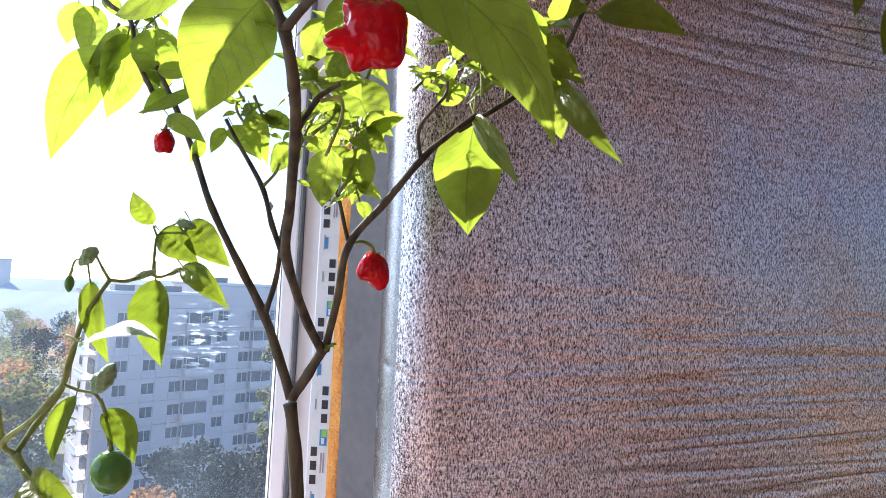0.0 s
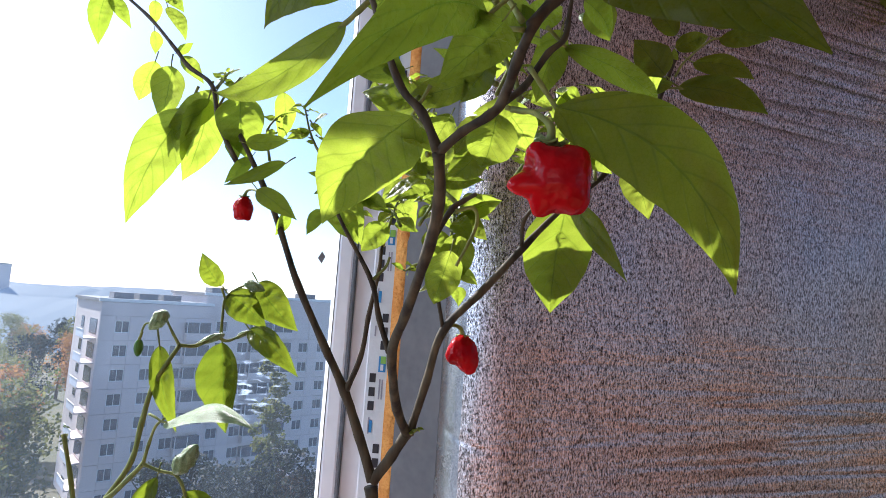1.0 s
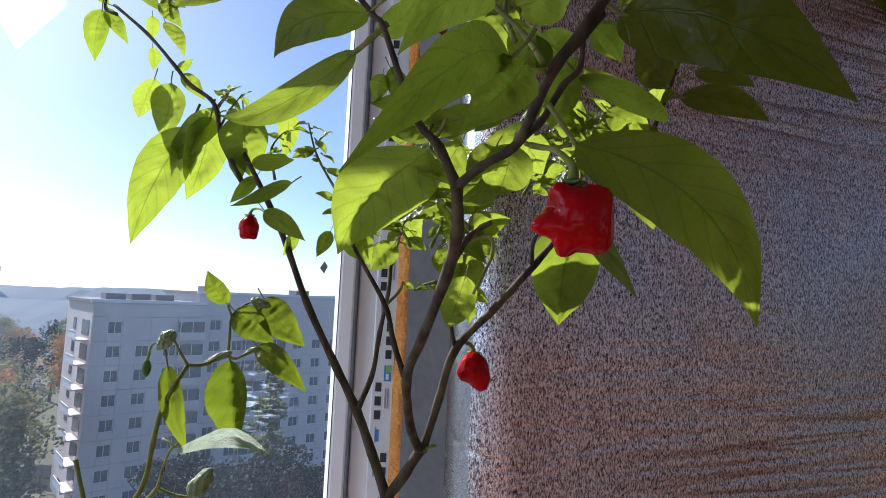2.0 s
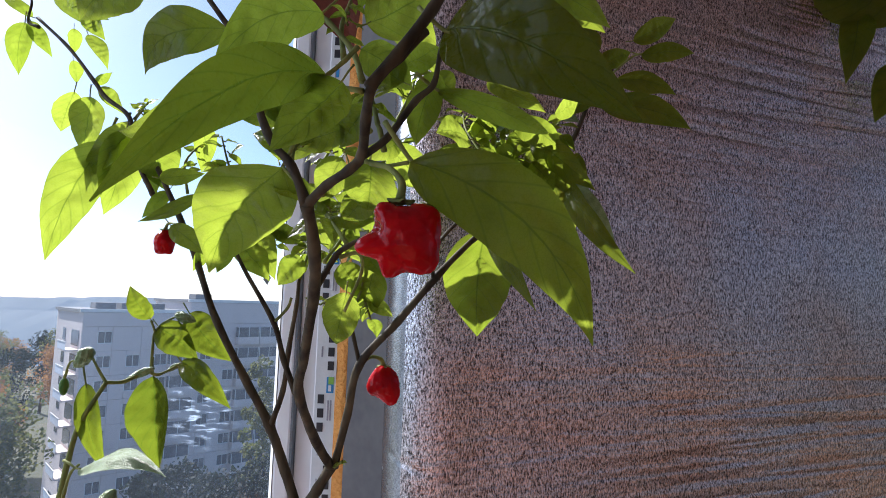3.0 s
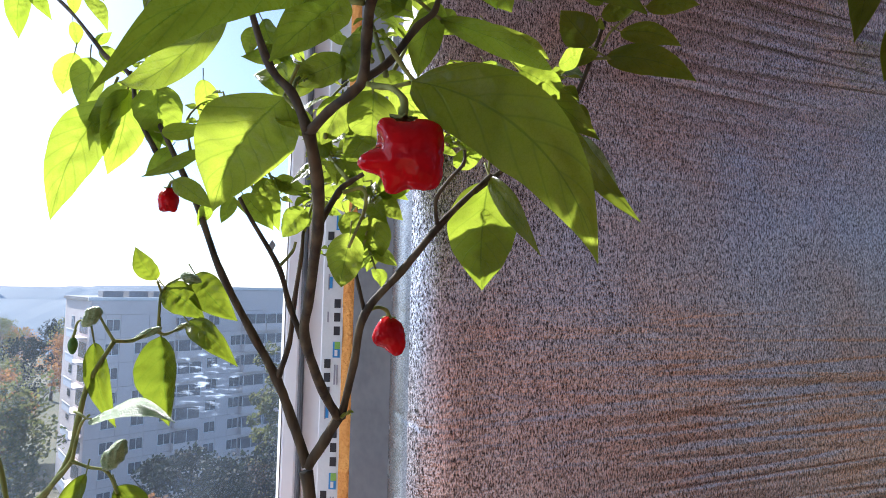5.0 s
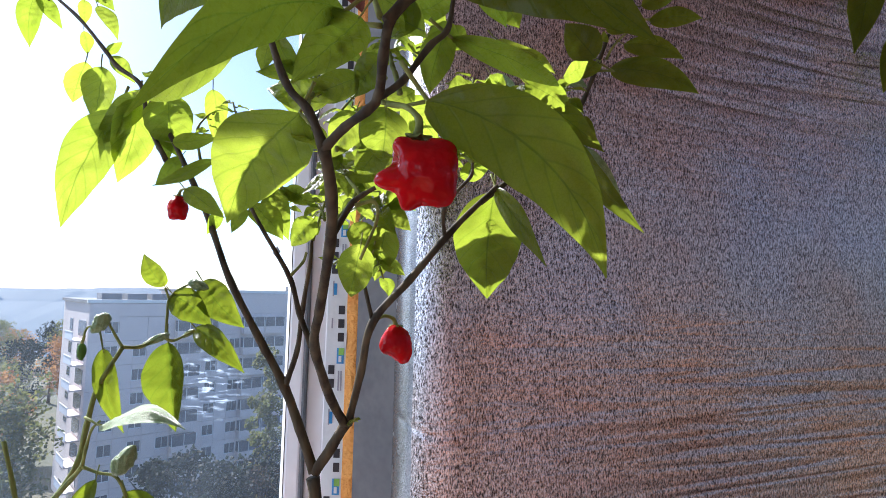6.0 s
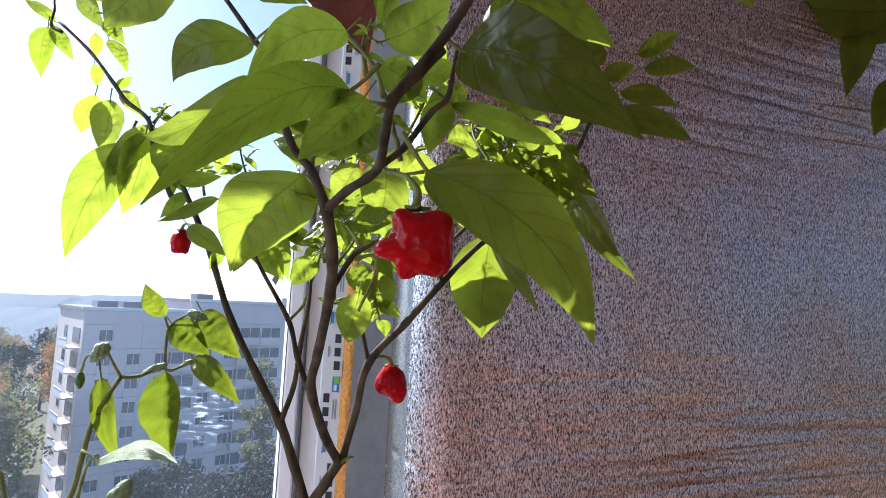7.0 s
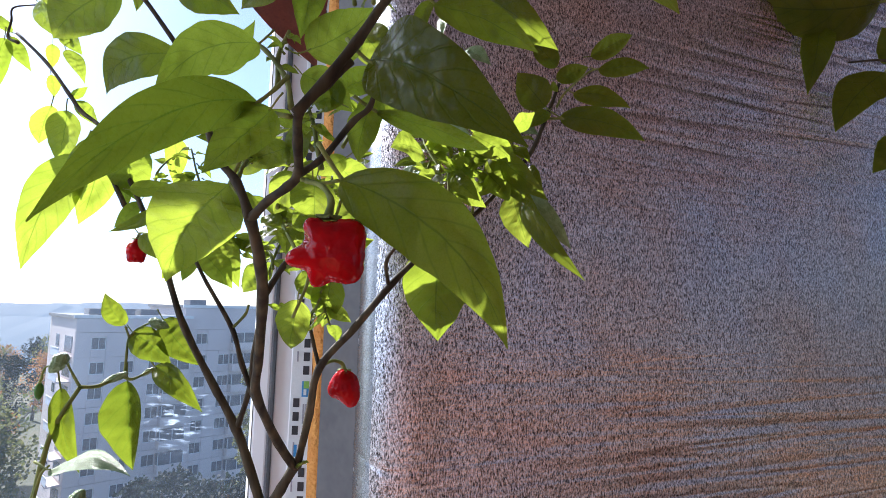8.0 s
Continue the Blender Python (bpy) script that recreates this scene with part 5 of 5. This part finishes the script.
def apartment_block(place, turn, length, depth, floors, label, balconies, loft=0.0):
    block_ob = thing("apartment_building", place, label, "building", "blocks of flats", turn=turn)
    h = floors * 2.8 + loft
    part("wall", box(bmesh.new(), 0, length, 0.25, depth, 0, h + 1.6), concrete_mat, block_ob)
    part("roof", box(bmesh.new(), -0.25, length + 0.25, 0.0, depth + 0.25, h + 1.604, h + 1.95), roof_mat, block_ob)
    for k in range(3):
        x = 2 + k * (length - 4) / 3
        part("roof_box", box(bmesh.new(), x, x + 2.2, 4, 6.5, h + 1.95, h + 2.7), roof_mat, block_ob)
    part("parapet", box(bmesh.new(), -0.3, length + 0.3, -0.05, 0.245, h + 1.62, h + 2.0), white_metal, block_ob)
    cols = int(length // 3.1)
    # panels between the windows stand in front of the wall, which leaves recessed openings
    proto, glass = facade_window()
    first = True
    panel_data = bmesh.new()
    box(panel_data, 0, 1.55, 0.0, 0.249, 0.02, 2.78)
    panel = part("panel", panel_data, concrete_mat, block_ob)
    panel.location = (0.025, 0, 0)
    strip_bm = bmesh.new()
    box(strip_bm, 0, 1.5, 0.0, 0.249, 0.02, 0.85)
    box(strip_bm, 0, 1.5, 0.0, 0.249, 2.26, 2.78)
    strip = part("spandrel", strip_bm, concrete_mat, block_ob)
    strip.location = (1.6, 0, 0)
    attic = part("attic_panel", box(bmesh.new(), 0, 3.06, 0.0, 0.249, 0.02, 2.78), concrete_mat, block_ob)
    attic.location = ((cols - 1) * 3.1 + 0.025, 0, (floors - 1) * 2.8)
    for r in range(floors):
        for c in range(cols):
            x, z = c * 3.1, r * 2.8
            if r == floors - 1 and c == cols - 1:
                continue
            if r == floors - 1 and c not in (0, 7):
                again("attic_panel", attic, block_ob, (x + 0.025, 0, z))
                continue
            if first:
                first = False
                proto.parent, proto.location = block_ob, (x + 2.35, 0.16, z + 0.855)
                continue
            again("panel", panel, block_ob, (x + 0.025, 0, z))
            again("spandrel", strip, block_ob, (x + 1.6, 0, z))
            twin = again("window", proto, block_ob, (x + 2.35, 0.16, z + 0.855))
            again("pane", glass, twin, (0, 0, 0))
    part("attic_band", box(bmesh.new(), 0.02, cols * 3.1, 0.0, 0.249, h - loft + 0.03, h + 1.55), concrete_mat, block_ob)
    for r in range(floors):
        for c in ((3,) if balconies else (2, 3, 8)):
            x, z = c * 3.1, r * 2.8
            part("loggia_front", box(bmesh.new(), x + 0.05, x + 3.05, -0.95, -0.004, z + 0.02, z + 1.0), concrete_mat, block_ob)
            part("loggia_glazing", box(bmesh.new(), x + 0.09, x + 3.01, -0.9, -0.004, z + 1.004, z + 2.3), pane_mat, block_ob)
            for k in range(3):
                part("loggia_post", box(bmesh.new(), x + 0.06 + k * 1.455, x + 0.13 + k * 1.455, -0.93, -0.86, z + 1.004, z + 2.35), white_metal, block_ob)
    if balconies:
        for r in range(floors):
            z = r * 2.8
            part("balcony", box(bmesh.new(), -1.3, -0.02, 1.0, 5.2, z, z + 0.14), concrete_mat, block_ob)
            part("balcony_ledge", box(bmesh.new(), -1.36, -1.28, 0.95, 5.25, z + 1.0, z + 1.12), white_metal, block_ob)
            part("balcony_front", box(bmesh.new(), -1.32, -1.29, 1.0, 5.2, z + 0.15, z + 0.98), plaster_mat, block_ob)
            part("balcony_window", box(bmesh.new(), -0.06, -0.01, 1.3, 4.9, z + 0.5, z + 2.3), pane_mat, block_ob)
            part("side_window", box(bmesh.new(), -0.05, -0.01, 8.2, 9.7, z + 0.9, z + 2.3), pane_mat, block_ob)
    return block_ob


tower_block((-357.0, 400.0, GROUND), 13.0, 13.0, 12, "far hazy tower block on the horizon")
apartment_block((-41.2, 63.0, GROUND), 45, 12.5, 14, 8, "pale nine-storey panel block with balconies at its end", True)
apartment_block((-33.7, 73.0, GROUND + 0.2), 45, 46.5, 14, 8, "long pale panel block of flats stepped behind another", False, 1.2)


def tree(name, x, y, top, spread, tall, material, label, seed, narrow=False):
    """A tapered trunk with limbs and a crown of many small leaf clumps."""
    rng = random.Random(seed)
    ob = thing(name, (x, y, GROUND), label, "tree", "trees in the yard")
    h = top - GROUND
    limb = bmesh.new()
    tube(limb, [(0, 0, 0), (rng.uniform(-0.4, 0.4), 0, h * 0.4), (rng.uniform(-0.6, 0.6), 0.3, h * 0.85)], [0.32, 0.24, 0.07], 5, 8)
    ends = []
    for k in range(9):
        z = h - tall * rng.uniform(0.3, 0.95)
        a = rng.uniform(0, 6.28)
        r = spread * rng.uniform(0.4, 0.8)
        e = (r * math.cos(a), r * math.sin(a), min(h - 0.5, z + r * 0.9))
        tube(limb, [(0, 0, z), (e[0] * 0.5, e[1] * 0.5, z + r * 0.35), e], [0.11, 0.07, 0.03], 3, 6)
        ends.append(e)
    part("trunk", limb, trunk_mat, ob, smooth=True)
    crown = bmesh.new()
    clumps = []
    for k in range(46):
        u = rng.random()
        z = h - tall * u
        wide = spread * (math.sin(math.pi * min(1, 0.12 + u * 0.86)) ** 0.7) * (0.75 + 0.35 * rng.random())
        a, r = rng.uniform(0, 6.28), wide * rng.random() ** 0.5
        clumps.append((Vector((r * math.cos(a), r * math.sin(a), z)), rng.uniform(0.22, 0.42) * (spread if not narrow else spread * 1.2)))
    size = 0.19
    for c, r in clumps:
        for k in range(64):
            d = Vector((rng.gauss(0, 1), rng.gauss(0, 1), rng.gauss(0, 0.9))).normalized()
            p = c + d * r * rng.uniform(0.55, 1.05)
            a = Vector((rng.gauss(0, 1), rng.gauss(0, 1), rng.gauss(0, 1))).normalized() * size * rng.uniform(0.6, 1.4)
            b = a.orthogonal().normalized() * size * rng.uniform(0.4, 0.9)
            crown.faces.new([crown.verts.new(q) for q in (p - a, p + b, p + a, p - b)])
    part("crown", crown, material, ob)
    return ob


tree("tree", -36.0, 46, -7.0, 3.4, 8, tree_green, "green leafy tree beside the block", 1)
tree("tree", -41.5, 50, -9.0, 3.2, 7, tree_rust, "rust-coloured autumn tree beside the block", 2)
tree("tree", -46.5, 57, -8.0, 3.4, 8, tree_rust, "autumn tree turning brown", 3)
tree("tree", -33.0, 41, -12.5, 3.0, 6, tree_green, "low green tree in the yard", 4)
tree("poplar", -15.6, 48, -3.6, 1.5, 13, tree_green, "slender tall poplar before the block", 5, True)
tree("tree", -16.5, 42, -11.5, 3.4, 8, tree_shade_dark, "dense tree with the block's shade put into its foliage colour", 6)
tree("tree", -20.6, 45, -12.0, 3.2, 8, tree_shade_dark, "dense tree with the block's shade put into its foliage colour", 7)
tree("tree", -12.5, 43, -10.5, 3.4, 9, tree_shade_dark, "dense tree with the block's shade put into its foliage colour", 8)
tree("tree", -24.5, 47, -13.5, 2.6, 7, tree_shade_dark, "tree before the block with shade put into its foliage colour", 9)
tree("tree", -20.0, 37, -12.9, 2.2, 5, tree_rust, "orange autumn tree below the window", 10)
tree("tree", -58.0, 70, -9.0, 4.0, 8, tree_green, "green tree at the edge of the yard", 11)
tree("tree", -66.0, 95, -7.0, 4.5, 9, tree_rust, "autumn tree at the edge of the yard", 12)
tree("tree", -82.0, 120, -6.0, 5.0, 10, tree_green, "green tree at the edge of the yard", 13)
far = random.Random(5)
for k in range(9):
    x, y = far.uniform(-1.02, -0.70), far.uniform(75, 150)
    tree("tree", x * y, y, -8.5 + far.uniform(-2, 1.5), far.uniform(3.5, 5.0), 9, (tree_green, tree_rust, tree_shade_dark)[k % 3], ("green tree in the park beyond", "rust-coloured tree in the park beyond", "dark tree in the park beyond")[k % 3], 20 + k)
